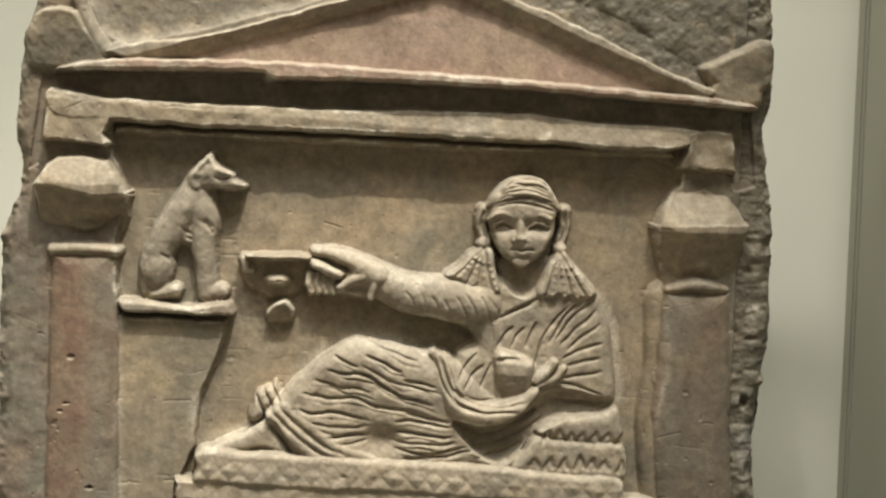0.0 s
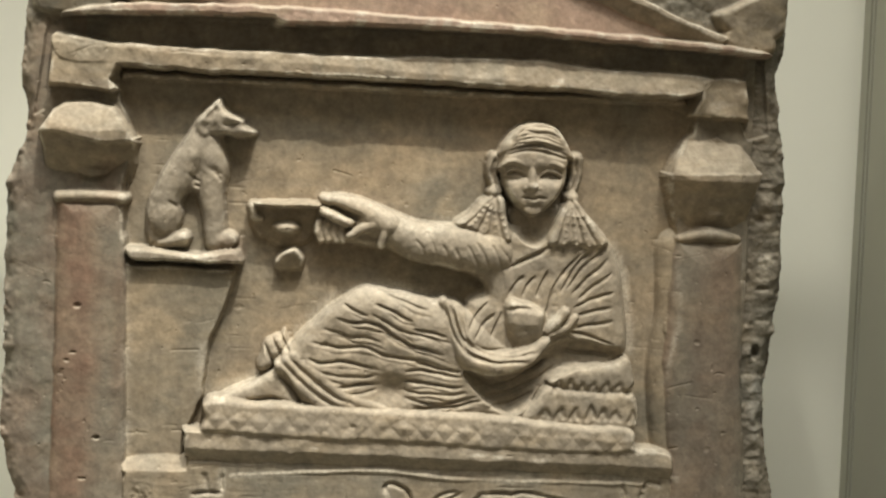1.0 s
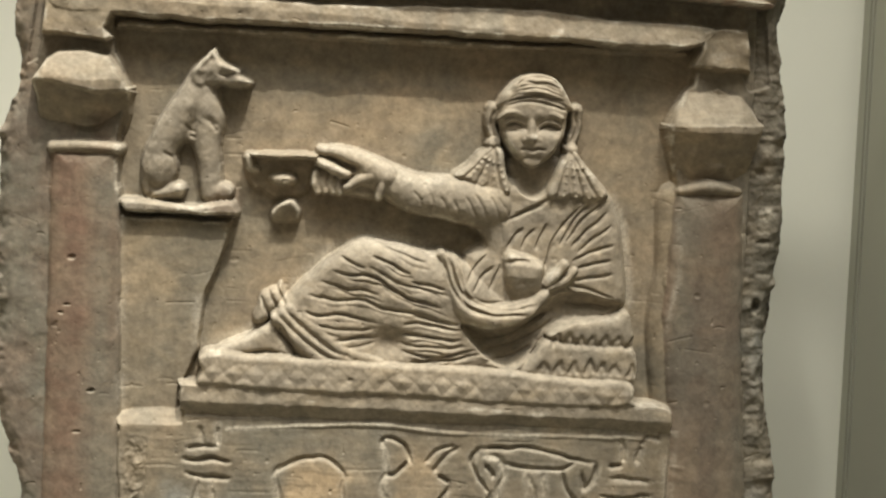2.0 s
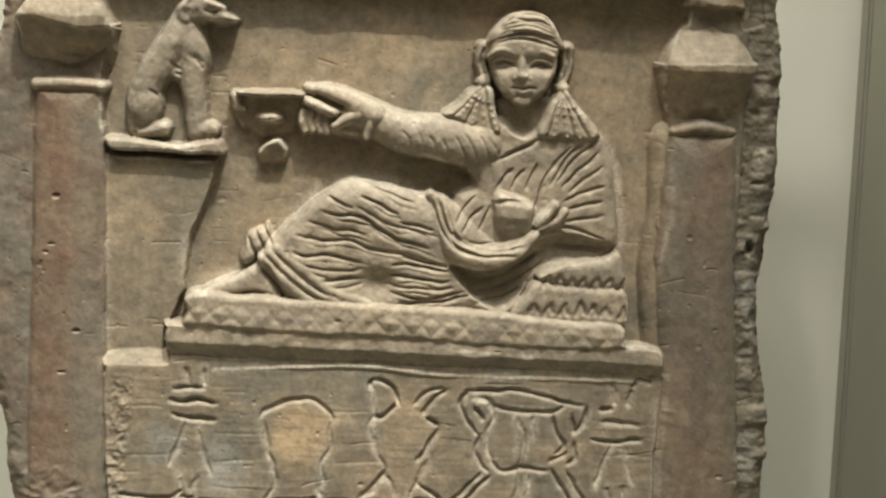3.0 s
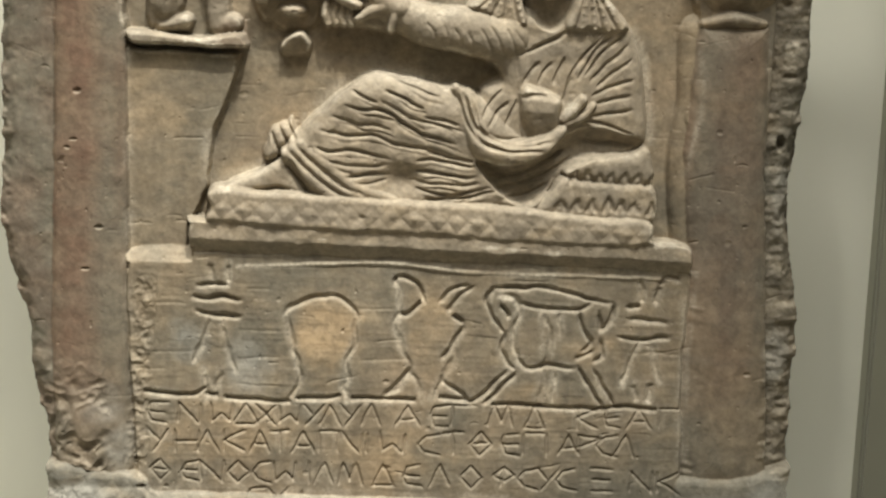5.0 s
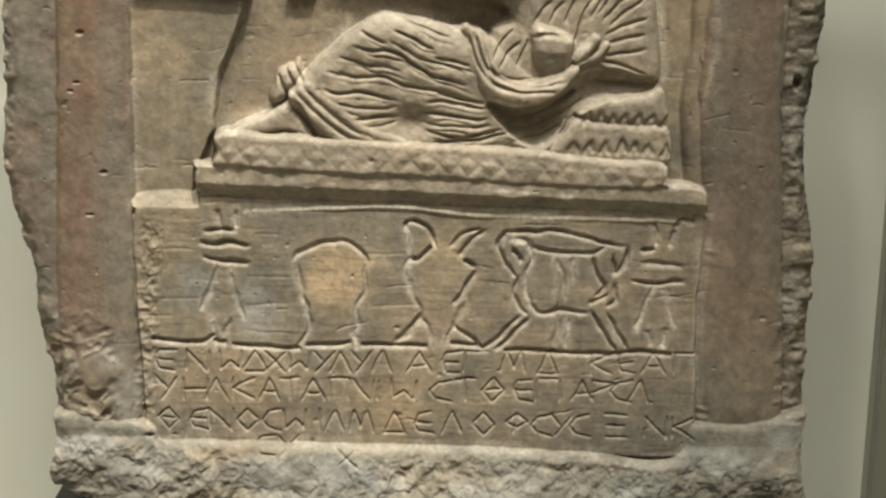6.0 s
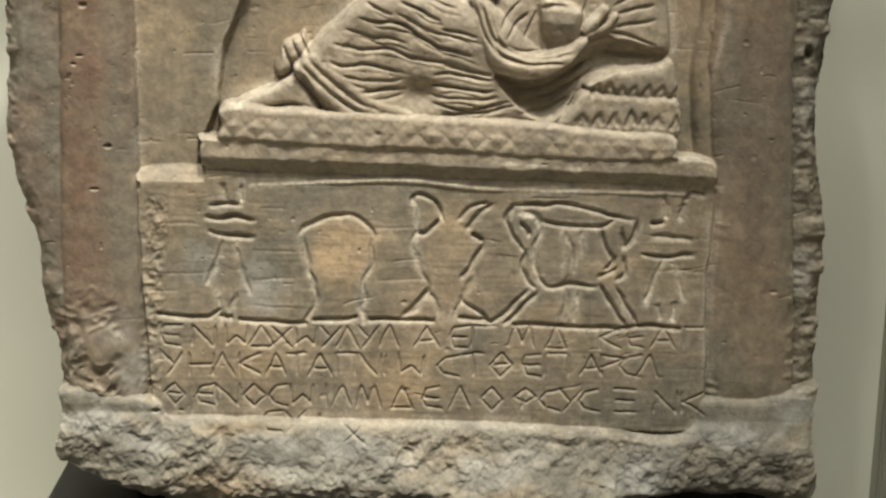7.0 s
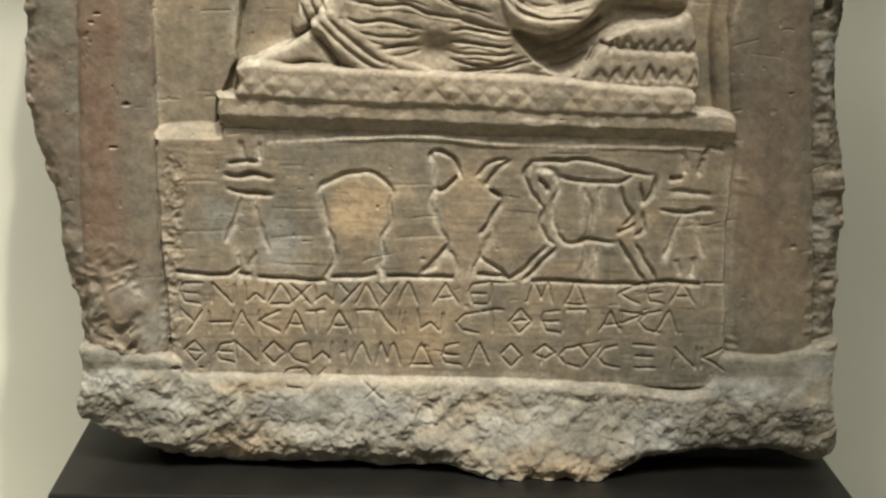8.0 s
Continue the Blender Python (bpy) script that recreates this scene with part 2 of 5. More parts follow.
def fold(pts, width, depth, part):
    """The edge of one fold over the next: sharp on its upper side, easing out below."""
    p = curve(pts)
    w = window(p, width * 5)
    x, z = X[w] + WOBBLE_X[w], Z[w] + WOBBLE_Z[w]
    d, s = along(p, x, z)
    k = np.clip((s * (len(p) - 1)).astype(int), 0, len(p) - 2)
    a, e = p[k], p[k + 1] - p[k]
    above = e[..., 0] * (z - a[..., 1]) - e[..., 1] * (x - a[..., 0]) > 0
    c = depth * np.clip(1.1 - (2 * s - 1) ** 4, 0.1, 1) * np.where(above, np.exp(-(d / (0.38 * width)) ** 2), np.exp(-(d / (0.95 * width)) ** 2))
    H[w] = H[w] - np.where(LAB[w] == part, c, 0)


def bump(part, cx, cz, rx, rz, rise):
    q = ((X - cx) / rx) ** 2 + ((Z - cz) / rz) ** 2
    H[:] = H + np.where(LAB == part, rise * np.exp(-q), 0)


def groove(pts, width, depth, only=None, taper=True, n=5, wob=1.0):
    """A cut along a path, steep above and sloped below as a chisel leaves it."""
    p = curve(pts, n=n)
    w = window(p, width * 2 + 1)
    d, s = along(p, X[w] + wob * WOBBLE_X[w], Z[w] + wob * WOBBLE_Z[w])
    k = np.clip(1.15 - (2 * s - 1) ** 6, 0.25, 1) if taper else 1.0
    c = depth * k * np.exp(-(d / (width * 0.62)) ** 2)
    if only is not None:
        c = np.where(np.isin(LAB[w], only), c, 0)
    H[w] = H[w] - c



# outline of the broken slab
OUTLINE = [(-191.1, 460.3), (-120.1, 469.1), (-15.5, 476.7), (85.0, 478.5), (172.0, 473.8)]
OUTLINE += [(181.0, 434.2), (182.0, 411.0), (182.0, 384.9), (179.7, 370.2), (183.6, 338.3), (185.4, 323.7), (187.0, 281.6), (186.5, 261.9), (184.5, 247.7), (183.8, 233.5), (181.8, 219.2), (180.6, 204.8), (183.5, 184.8), (188.1, 158.8), (189.7, 135.4), (189.6, 105.8), (189.8, 75.9)]
OUTLINE += [(188.6, 39.3), (192.9, 12.4), (187.4, 7.0), (180.4, 5.5), (168.9, 6.8), (162.9, 10.7), (140.0, 11.3), (123.0, 11.5), (100.3, 9.4), (83.4, 4.6), (78.2, 3.5), (70.1, 0.3), (53.4, 0.3), (36.8, 0.3), (12.2, 1.3), (-7.3, 4.4), (-29.5, 1.8), (-46.4, 2.2), (-68.8, 2.9), (-91.1, 1.8), (-113.4, 1.5), (-130.1, 4.3), (-141.2, 5.4), (-155.0, 12.5), (-168.7, 17.4), (-182.4, 22.5), (-186.3, 24.7), (-186.6, 35.0), (-184.5, 51.0)]
OUTLINE += [(-185.7, 61.3), (-186.2, 75.6), (-188.0, 84.2), (-193.5, 109.6), (-195.3, 131.9), (-202.9, 153.9), (-207.8, 175.7), (-208.6, 197.3), (-208.1, 218.7), (-208.1, 250.2), (-208.6, 275.5), (-208.3, 297.9), (-206.7, 312.0), (-200.7, 326.2), (-199.1, 340.2), (-202.1, 354.0), (-201.8, 364.3), (-200.5, 389.7), (-199.5, 406.7), (-193.8, 422.3), (-193.0, 437.8)]
RIM = curve(OUTLINE, True, 4)
SLAB_IN = inside(RIM, X + 0.8 * fbm(8, 3, 5), Z + 0.5 * fbm(8, 3, 15))

# broken margins, the field over the gable
H += 0.9 * fbm(22, 4, 21)
lift(None, [(71.8, 440.6), (107.2, 423.5), (143.1, 403.4), (160.2, 412.8), (189.1, 422.6), (186.0, 488.5), (64.3, 482.9)], lambda x, z: 9 + 0 * x, 10, sink=True)
lift(None, [(-153.6, 405.9), (-121.3, 409.5), (-84.8, 420.1), (-42.7, 436.1), (-44.1, 478.6), (-148.5, 473.8), (-178.3, 435.9), (-165.3, 422.4)], 3.0, 7, sink=True)
H += np.where(Z > 392, 1.0, 0) * np.where(X > 60, 0.9, 0.4) * (fbm(12, 4, 31) + 0.5 * fbm(4, 3, 35))

# the sunk niche behind the figures
NICHE = kind_of("niche_field")
lift(NICHE, [(-154.6, 367.8), (-11.5, 367.5), (139.1, 365.9), (135.6, 342.4), (127.3, 315.8), (130.0, 280.6), (125.1, 243.1), (133.6, 160.1), (62.1, 158.6), (-148.6, 158.2), (-147.7, 235.8), (-149.0, 266.1), (-150.7, 306.3), (-145.6, 329.5), (-152.7, 349.3)], 0.0, 2.2, sharp=True, sink=True)
groove([(106.0, 274.0), (108.3, 262.3), (109.9, 250.6)], 2, 0.8)

# gable: tympanum, raking mouldings, cornice
RAKE, CORNICE, ARCHI, BLOCK = kind_of("raking_moulding"), kind_of("cornice"), kind_of("architrave"), kind_of("corner_block")
TYMP = kind_of("tympanum")
lift(TYMP, [(-140.7, 395.7), (-78.9, 411.8), (8.8, 438.3), (73.4, 412.4), (132.8, 388.8), (-0.9, 389.3)], 11.0, 0.6, sharp=True, sink=True)
lift(RAKE, [(-157.5, 398.7), (-142.4, 404.9), (-117.4, 407.6), (-92.4, 413.7), (-59.1, 424.6), (-31.2, 433.1), (10.7, 447.8), (42.4, 435.1), (71.4, 424.8), (100.7, 412.1), (127.2, 399.5), (148.4, 392.3), (142.2, 386.9), (110.1, 392.5), (72.1, 408.1), (37.2, 424.2), (8.2, 437.0), (-14.2, 430.5), (-44.9, 419.3), (-78.2, 407.5), (-108.8, 399.8), (-133.7, 394.6)], lambda x, z: 18.0 - 0.95 * np.clip(447.5 - np.where(x < 10.7, 0.297, 0.405) * abs(x - 10.7) - z - 4.0, 0, 9) + 0.7 * lattice(20, 320, x, z), 1.6, lo=6)
lift(CORNICE, [(-158.0, 395.3), (-116.6, 396.9), (-74.9, 397.2), (-13.1, 395.2), (72.1, 392.2), (123.7, 389.7), (146.9, 388.0), (170.1, 384.9), (167.4, 381.7), (144.2, 383.4), (78.0, 386.7), (43.7, 387.9), (-4.4, 388.6), (-57.8, 388.7), (-71.8, 387.6), (-76.9, 389.3), (-85.8, 391.2), (-155.1, 389.5), (-182.6, 388.4)], lambda x, z: 23.5 + 0.7 * lattice(16, 310, x, z * 0.3), 1.4, lo=7)
lift(BLOCK, [(-195.6, 391.4), (-197.3, 405.8), (-192.1, 417.7), (-174.3, 420.1), (-167.2, 411.2), (-157.2, 398.6), (-154.2, 390.3), (-177.6, 388.8)], lambda x, z: 12.0 + 0.22 * (z - 390), 2.5, lo=6)
lift(BLOCK, [(145.0, 390.2), (151.7, 401.9), (164.4, 411.0), (173.5, 415.6), (175.6, 395.7), (174.9, 385.6), (165.7, 382.1), (151.0, 385.0)], 15.0, 5, lo=6)
tube(RAKE, [(-173.4, 431.9), (-167.4, 415.5), (-157.3, 399.7), (-150.4, 401.1)], [3, 4, 4], 10, 1.2)
lift(BLOCK, [(141.1, 402.5), (150.7, 407.5), (159.3, 412.7), (173.6, 418.7), (180.1, 416.7), (179.9, 396.0), (166.2, 387.4), (150.9, 392.0)], lambda x, z: 17.5 - 0.16 * np.clip(411.0 - z, 0, 30) + 0.7 * lattice(9, 345, x, z), 4, lo=7)

# frieze in the shade, then the round architrave with its blocks
lift(None, [(-188.9, 387.8), (-12.5, 388.6), (170.4, 382.9), (175.1, 343.9), (163.4, 340.6), (147.4, 371.3), (63.0, 370.1), (-74.6, 372.0), (-181.7, 377.7), (-189.2, 342.2), (-194.7, 339.1)], 6.0, 0.8, sharp=True, sink=True)
lift(ARCHI, [(-184.6, 379.5), (-152.7, 377.1), (-113.7, 375.8), (-74.4, 375.4), (-34.9, 374.9), (4.7, 376.5), (59.0, 376.9), (87.9, 373.7), (128.3, 373.2), (144.7, 369.9), (131.8, 360.8), (97.1, 360.0), (62.5, 361.6), (33.8, 361.7), (-11.8, 362.5), (-74.0, 363.3), (-116.1, 363.6), (-152.4, 364.8), (-180.2, 366.2)],
     lambda x, z: 17.5 - 0.42 * np.clip(z - 369.5 + 0.042 * (x + 60), 0, 99) + 0.5 * lattice(14, 300, x, z * 0.3), 1.3, lo=5)
lift(ARCHI, [(-152.6, 362.9), (-74.5, 362.1), (34.9, 360.5), (131.3, 360.3), (132.9, 357.5), (35.0, 356.8), (-74.4, 358.4), (-152.5, 358.9)], 5.0, 1.5, lo=0, sharp=True)
ABACUS = kind_of("abacus")
lift(ABACUS, [(-184.4, 379.2), (-154.9, 375.9), (-152.4, 364.5), (-156.1, 358.8), (-152.6, 353.3), (-156.2, 350.9), (-174.3, 353.9), (-187.6, 354.2), (-186.3, 368.8)], lambda x, z: 17.6 + 1.0 * lattice(12, 330, x, z), 1.3, lo=3, sharp=True, wob=1.6)
lift(ABACUS, [(136.1, 368.9), (145.8, 371.6), (160.9, 371.6), (163.7, 348.7), (149.7, 349.4), (133.3, 351.1), (136.4, 359.8)], lambda x, z: 15.0 + 1.6 * lattice(8, 340, x, z), 1.6, lo=3, sharp=True, wob=1.6)

# columns: shaft, flaring capital, ring
tube(NICHE, [(130.2, 283.6), (131.6, 251.2), (128.4, 221.3), (132.9, 179.8)], 10.5, -0.8, 0.86)
tube(NICHE, [(-150.1, 266.0), (-148.9, 243.0), (-148.4, 214.3), (-148.2, 170.7)], 6, -1.0, 0.8)
SHAFT, CAPITAL, RING = kind_of("column_shaft"), kind_of("capital"), kind_of("capital_ring")
lift(SHAFT, [(-182.2, 300.0), (-149.6, 299.7), (-147.2, 249.9), (-146.6, 204.6), (-145.8, 158.6), (-140.6, 48.7), (-180.2, 48.1), (-183.0, 130.2), (-182.0, 235.6)], 13.5, 15, lo=7.5, sharp=True)
lift(SHAFT, [(128.6, 288.7), (162.9, 288.3), (164.2, 259.2), (166.5, 212.3), (171.5, 151.4), (178.6, 53.4), (133.9, 52.8), (129.7, 122.3), (130.1, 178.5), (124.8, 227.6)], 13.0, 17, lo=7.5, sharp=True)


def capital(top, bell, rim_z, top_z, low_z, high, mid):
    lift(CAPITAL, bell, lambda x, z: 1.0 + (high - 2.0) * np.clip((z - low_z) / (rim_z - low_z), 0, 1.05) ** 0.9 - 0.45 * np.clip(abs(x - mid) - 11, 0, 99), 1.3, lo=5, sharp=True)
    lift(CAPITAL, top, lambda x, z: high + 0.8 - (high - 8) * np.clip((z - rim_z - 1) / (top_z - rim_z), 0, 1) ** 1.2 - 0.4 * np.clip(abs(x - mid) - 12, 0, 99) + 0.8 * lattice(7, 350, x, z), 2.2, lo=6, sharp=True, wob=1.1)


capital([(-191.6, 330.8), (-184.2, 342.9), (-178.7, 346.7), (-167.1, 348.5), (-154.8, 345.6), (-150.2, 339.0), (-142.3, 327.5), (-158.2, 325.5), (-168.2, 327.7), (-178.3, 329.6)],
        [(-191.4, 333.1), (-168.3, 331.6), (-143.0, 330.9), (-145.1, 315.6), (-149.2, 303.5), (-183.2, 302.4), (-187.9, 314.1)], 332.0, 351.0, 303.0, 24.0, -172.0)
capital([(120.3, 320.1), (125.1, 330.7), (130.6, 338.9), (136.2, 343.1), (138.1, 339.2), (147.3, 341.8), (159.1, 338.8), (165.3, 331.5), (170.4, 322.4), (160.0, 319.2), (133.8, 318.9)],
        [(120.5, 323.0), (145.2, 323.9), (170.6, 324.7), (167.0, 306.1), (161.9, 290.9), (129.2, 289.9), (124.5, 304.7)], 318.0, 338.0, 287.0, 24.0, 147.0)
tube(RING, [(-180.9, 299.4), (-164.7, 300.2), (-149.9, 299.6)], [3.0, 3.6, 3.0], 8, 1.7)
tube(RING, [(130.4, 289.0), (145.2, 291.5), (160.2, 290.0)], [2.0, 4.2, 2.0], 8, 1.6)
ball(CAPITAL, 147.6, 303.2, 6, 3.0, 11.0, 3.0)
ball(CAPITAL, -165.1, 313.4, 8, 3.5, 9.5, 2.0)

# pedestal with its ledge, and the seated dog
PEDESTAL, LEDGE = kind_of("pedestal"), kind_of("pedestal_ledge")
lift(PEDESTAL, [(-151.0, 267.7), (-93.7, 266.0), (-95.1, 256.8), (-100.4, 242.2), (-105.4, 230.5), (-106.4, 216.1), (-107.7, 201.6), (-116.1, 182.7), (-116.7, 169.0), (-150.1, 167.1), (-150.4, 198.7)], lambda x, z: 6.5 + 0.02 * (z - 200), 1.2, lo=0, sharp=True)
lift(LEDGE, [(-147.9, 276.4), (-133.3, 275.5), (-113.6, 273.8), (-95.4, 276.4), (-90.8, 273.1), (-92.0, 268.5), (-113.4, 268.4), (-133.1, 268.9), (-146.0, 269.7)], 14.5, 2.2, lo=0)
DOG = kind_of("seated_dog")
lift(DOG, [(-106.9, 333.2), (-103.8, 323.9), (-99.8, 314.1), (-100.3, 302.7), (-101.2, 284.0), (-95.8, 283.6), (-94.2, 278.8), (-98.3, 275.5), (-108.0, 275.5), (-109.7, 283.8), (-112.6, 296.0), (-116.2, 303.3), (-122.9, 301.9), (-121.5, 290.5), (-122.4, 285.3), (-117.9, 283.2), (-117.7, 277.5), (-122.7, 275.0), (-134.6, 275.5), (-138.7, 279.1), (-139.2, 289.9), (-138.1, 299.1), (-135.5, 306.0), (-128.1, 317.1), (-120.8, 327.6), (-114.9, 336.9)], 7.0, 3.5, lo=0)
tube(DOG, [(-110.2, 337.1), (-115.5, 325.0), (-123.6, 311.9), (-128.9, 300.4)], [6.5, 8, 8.5, 8], 3, 1.1)
tube(DOG, [(-109.4, 330.9), (-106.2, 316.8), (-106.4, 305.4), (-104.9, 291.2), (-104.0, 279.8)], [7.5, 8, 7, 6.2, 5.8], 3, 1.05)
ball(DOG, -129.8, 292.6, 9.5, 12.5, 3, 9)
tube(DOG, [(-132.5, 277.9), (-125.2, 279.3), (-119.6, 281.2)], [2, 3, 3.6], 5, 1.5)
ball(DOG, -99.0, 280.7, 6.5, 5.0, 4, 5.5)
lift(DOG, [(-113.2, 335.9), (-113.8, 339.2), (-111.7, 344.1), (-107.4, 348.8), (-103.5, 352.0), (-100.9, 346.8), (-96.8, 343.5), (-92.0, 340.6), (-91.9, 338.9), (-85.0, 335.2), (-86.7, 332.9), (-95.1, 331.7), (-100.1, 332.4), (-106.9, 332.7)], lambda x, z: 14.0 + 0.6 * lattice(5, 360, x, z), 3.2, lo=4)
tube(DOG, [(-99.9, 342.0), (-95.9, 340.7), (-92.2, 339.5)], [1.4, 1.8, 1.2], 13.6, 1.2)
groove([(-94.6, 334.0), (-90.6, 334.1), (-87.3, 334.3)], 1.0, 0.9)
groove([(-109.9, 338.8), (-107.2, 342.3), (-104.5, 347.5)], 2.4, 2.4)
ball(DOG, -110.7, 337.1, 4.2, 5.2, 11, 3.2)
for k in range(3):
    groove([(-109 + k * 2.6, 316.5 - k), (-104 + k * 2.2, 315.6 - k * 2.2)], 1.2, 1.0)

for _ in range(7):
    K = np.pad(H, 1, mode="edge")
    H = np.where(LAB == DOG, 0.5 * H + 0.125 * (K[:-2, 1:-1] + K[2:, 1:-1] + K[1:-1, :-2] + K[1:-1, 2:]), H)
for pts in ([(-117.9, 312.5), (-115.0, 310.4), (-112.2, 309.4)],
            [(-115.8, 307.6), (-112.7, 306.6)],
            [(-104.9, 314.1), (-102.0, 309.5)],
            [(-128.0, 299.3), (-122.9, 296.1), (-121.6, 290.6)],
            [(-113.8, 304.9), (-113.4, 292.3)],
            [(-101.5, 338.2), (-96.5, 337.9), (-92.2, 339.7)]):
    groove(pts, 1.1, 1.3, [DOG])
bump(DOG, *(-110.5, 336.1), 5.5, 3.6, -2.6)

# cup held out, with its foot
CUP = kind_of("drinking_cup")
lift(CUP, [(-86.6, 298.7), (-52.3, 300.1), (-53.2, 292.9), (-56.2, 282.9), (-62.0, 278.4), (-70.4, 277.5), (-75.5, 278.5), (-79.3, 281.7), (-84.5, 283.8)], lambda x, z: 3.0 + 0.22 * (z - 276), 3, lo=0)
ball(CUP, *(-68.7, 288.0), 7.5, 3.6, 5.5, 7.5)
lift(CUP, [(-87.4, 300.7), (-72.5, 301.5), (-51.0, 301.5), (-51.7, 298.4), (-64.0, 297.7), (-75.1, 297.8), (-84.0, 298.3)], 16.5, 1.1, lo=2, sharp=True)
tube(CUP, [(-86.0, 297.6), (-84.5, 293.4), (-81.7, 292.1)], [3.0, 2.6, 1.6], 7.5, 1.7)
lift(CUP, [(-74.6, 270.3), (-73.2, 273.5), (-68.8, 277.0), (-63.7, 277.8), (-59.5, 273.0), (-59.9, 267.8), (-62.7, 266.0), (-73.0, 266.3)], lambda x, z: 8 + 0.55 * (z - 272), 2.0, lo=0)

# couch: slab, mattress with its zigzag, cushions
COUCH, MATTRESS, CUSHION, PANEL = kind_of("couch_slab"), kind_of("mattress"), kind_of("cushion"), kind_of("inscribed_panel")
lift(PANEL, [(-146.1, 167.0), (-129.9, 169.5), (-115.9, 169.6), (-21.6, 170.6), (131.5, 172.1), (131.7, 150.2), (130.1, 121.8), (133.4, 59.5), (130.7, 42.6), (66.3, 42.9), (-18.6, 42.3), (-119.2, 43.4), (-133.1, 45.9), (-140.8, 56.2), (-143.8, 99.7), (-146.3, 136.1)], lambda x, z: 12.0 + 0.5 * lattice(40, 370, x, z), 1.2, sharp=True, sink=True)
lift(COUCH, [(-115.8, 182.8), (-111.5, 186.2), (-49.0, 184.1), (4.9, 182.4), (59.3, 181.2), (108.5, 181.5), (125.0, 181.3), (131.3, 177.6), (131.8, 168.8), (128.2, 164.8), (87.5, 163.9), (60.0, 164.7), (-8.1, 166.5), (-59.5, 167.8), (-81.0, 168.2), (-113.1, 166.9), (-115.8, 170.9)],
     lambda x, z: 8.5 + 8.2 * np.clip((z - (165.0 - 0.017 * x)) / 10.0, 0, 1) + 0.4 * lattice(15, 380, x, z), 1.0, lo=8)
lift(MATTRESS, [(-107.7, 198.7), (-101.1, 202.1), (-81.2, 201.0), (-59.9, 200.4), (-11.7, 198.4), (36.8, 197.4), (80.4, 193.5), (109.1, 192.0), (111.0, 183.0), (109.8, 179.2), (59.3, 178.6), (32.1, 179.6), (-11.3, 181.3), (-48.9, 181.6), (-94.4, 184.0), (-108.2, 185.3), (-106.4, 192.3)], 18.5, 3.5, lo=14.0)
lift(PANEL, [(-147.3, 166.8), (-145.1, 169.7), (-139.4, 171.3), (-113.8, 171.7), (-114.2, 164.7), (-146.7, 162.6)], lambda x, z: 12.4 - 0.85 * np.clip(z - 163.6, 0, 12) + 0.5 * lattice(9, 385, x, z), 0.6, sharp=True, sink=True)
tube(PANEL, [(-91.8, 162.8), (-59.5, 164.6), (-21.6, 166.6), (19.4, 163.6), (60.5, 163.1), (93.6, 163.3), (124.6, 162.8)], [0.8, 1.1, 1.3, 1.2, 1.0], 11.5, 1.0)
zig_a, zig_b = np.array((-104.5, 190.2)), np.array((108.2, 183.2))
UP = Z - (zig_a[1] + (X - zig_a[0]) * (zig_b[1] - zig_a[1]) / (zig_b[0] - zig_a[0])) + 1.2 * lattice(14, 701)
ALONG = X + 2.6 * lattice(17, 711)
saw = lambda q: 1 - abs(2 * (q - np.floor(q)) - 1)
FACETS = np.minimum(saw((ALONG + 0.8 * UP) / 10.2), saw((ALONG - 0.8 * UP) / 10.2 + 0.4)) * np.clip((6.5 - abs(UP - 1.0)) / 4.0, 0, 1)
H += np.where(LAB == MATTRESS, (1.1 + 0.8 * lattice(13, 721)) * FACETS - 0.4, 0)
lift(CUSHION, [(66.1, 212.7), (60.0, 205.6), (53.5, 195.0), (80.9, 191.6), (110.6, 191.2), (110.4, 209.8), (94.6, 211.1), (77.1, 211.8)], 15.0, 5.0, lo=10.5)
lift(CUSHION, [(65.4, 214.4), (71.0, 221.0), (76.7, 223.7), (91.2, 223.5), (99.8, 225.8), (105.6, 228.3), (108.7, 222.6), (110.1, 210.4), (94.7, 208.2), (77.2, 209.5)], 15.5, 5.5, lo=10.5)
for row_a, row_b, count in (((70.7, 213.4), (108.5, 212.7), 7), ((66.0, 200.2), (109.1, 198.7), 7)):
    for k in range(count):
        q = np.array(row_a) + (np.array(row_b) - np.array(row_a)) * k / (count - 1)
        j = random.random() - 0.5
        groove([(q[0] - 3.0 + 2 * j, q[1] - 4.5), (q[0] + 2 * j, q[1] + 1.2 + 3 * j), (q[0] + 2.2 + j, q[1] - 4)], 2.2, 1.7 + 1.2 * j, [CUSHION], n=2, wob=2.0)

# the reclining figure, one carved mass
FIG = kind_of("reclining_figure")
lift(FIG, [(17.3, 292.8), (31.0, 298.4), (57.4, 290.6), (80.4, 297.1), (96.0, 285.5), (101.3, 271.7), (105.0, 251.4), (106.9, 233.9), (103.1, 227.4), (90.7, 222.6), (76.1, 221.9), (66.2, 212.3), (59.3, 203.4), (52.3, 194.4), (29.0, 196.8), (21.2, 248.9), (32.4, 260.8), (20.4, 272.1)], 11.5, 9, lo=0)
lift(FIG, [(-36.6, 255.4), (-29.6, 259.6), (-19.6, 259.3), (3.4, 255.4), (16.4, 254.1), (24.3, 248.3), (50.5, 227.4), (62.5, 216.1), (58.6, 204.4), (51.7, 194.9), (22.9, 193.6), (-5.9, 193.5), (-34.5, 193.9), (-51.8, 198.1), (-59.9, 200.7), (-64.6, 207.5), (-71.2, 217.7), (-70.2, 223.4), (-62.9, 232.8), (-51.9, 244.0)], 16.0, 12, lo=8)
bump(FIG, -25.0, 249.7, 24, 13, 4.0)
bump(FIG, 4.1, 234.7, 26, 14, 2.5)
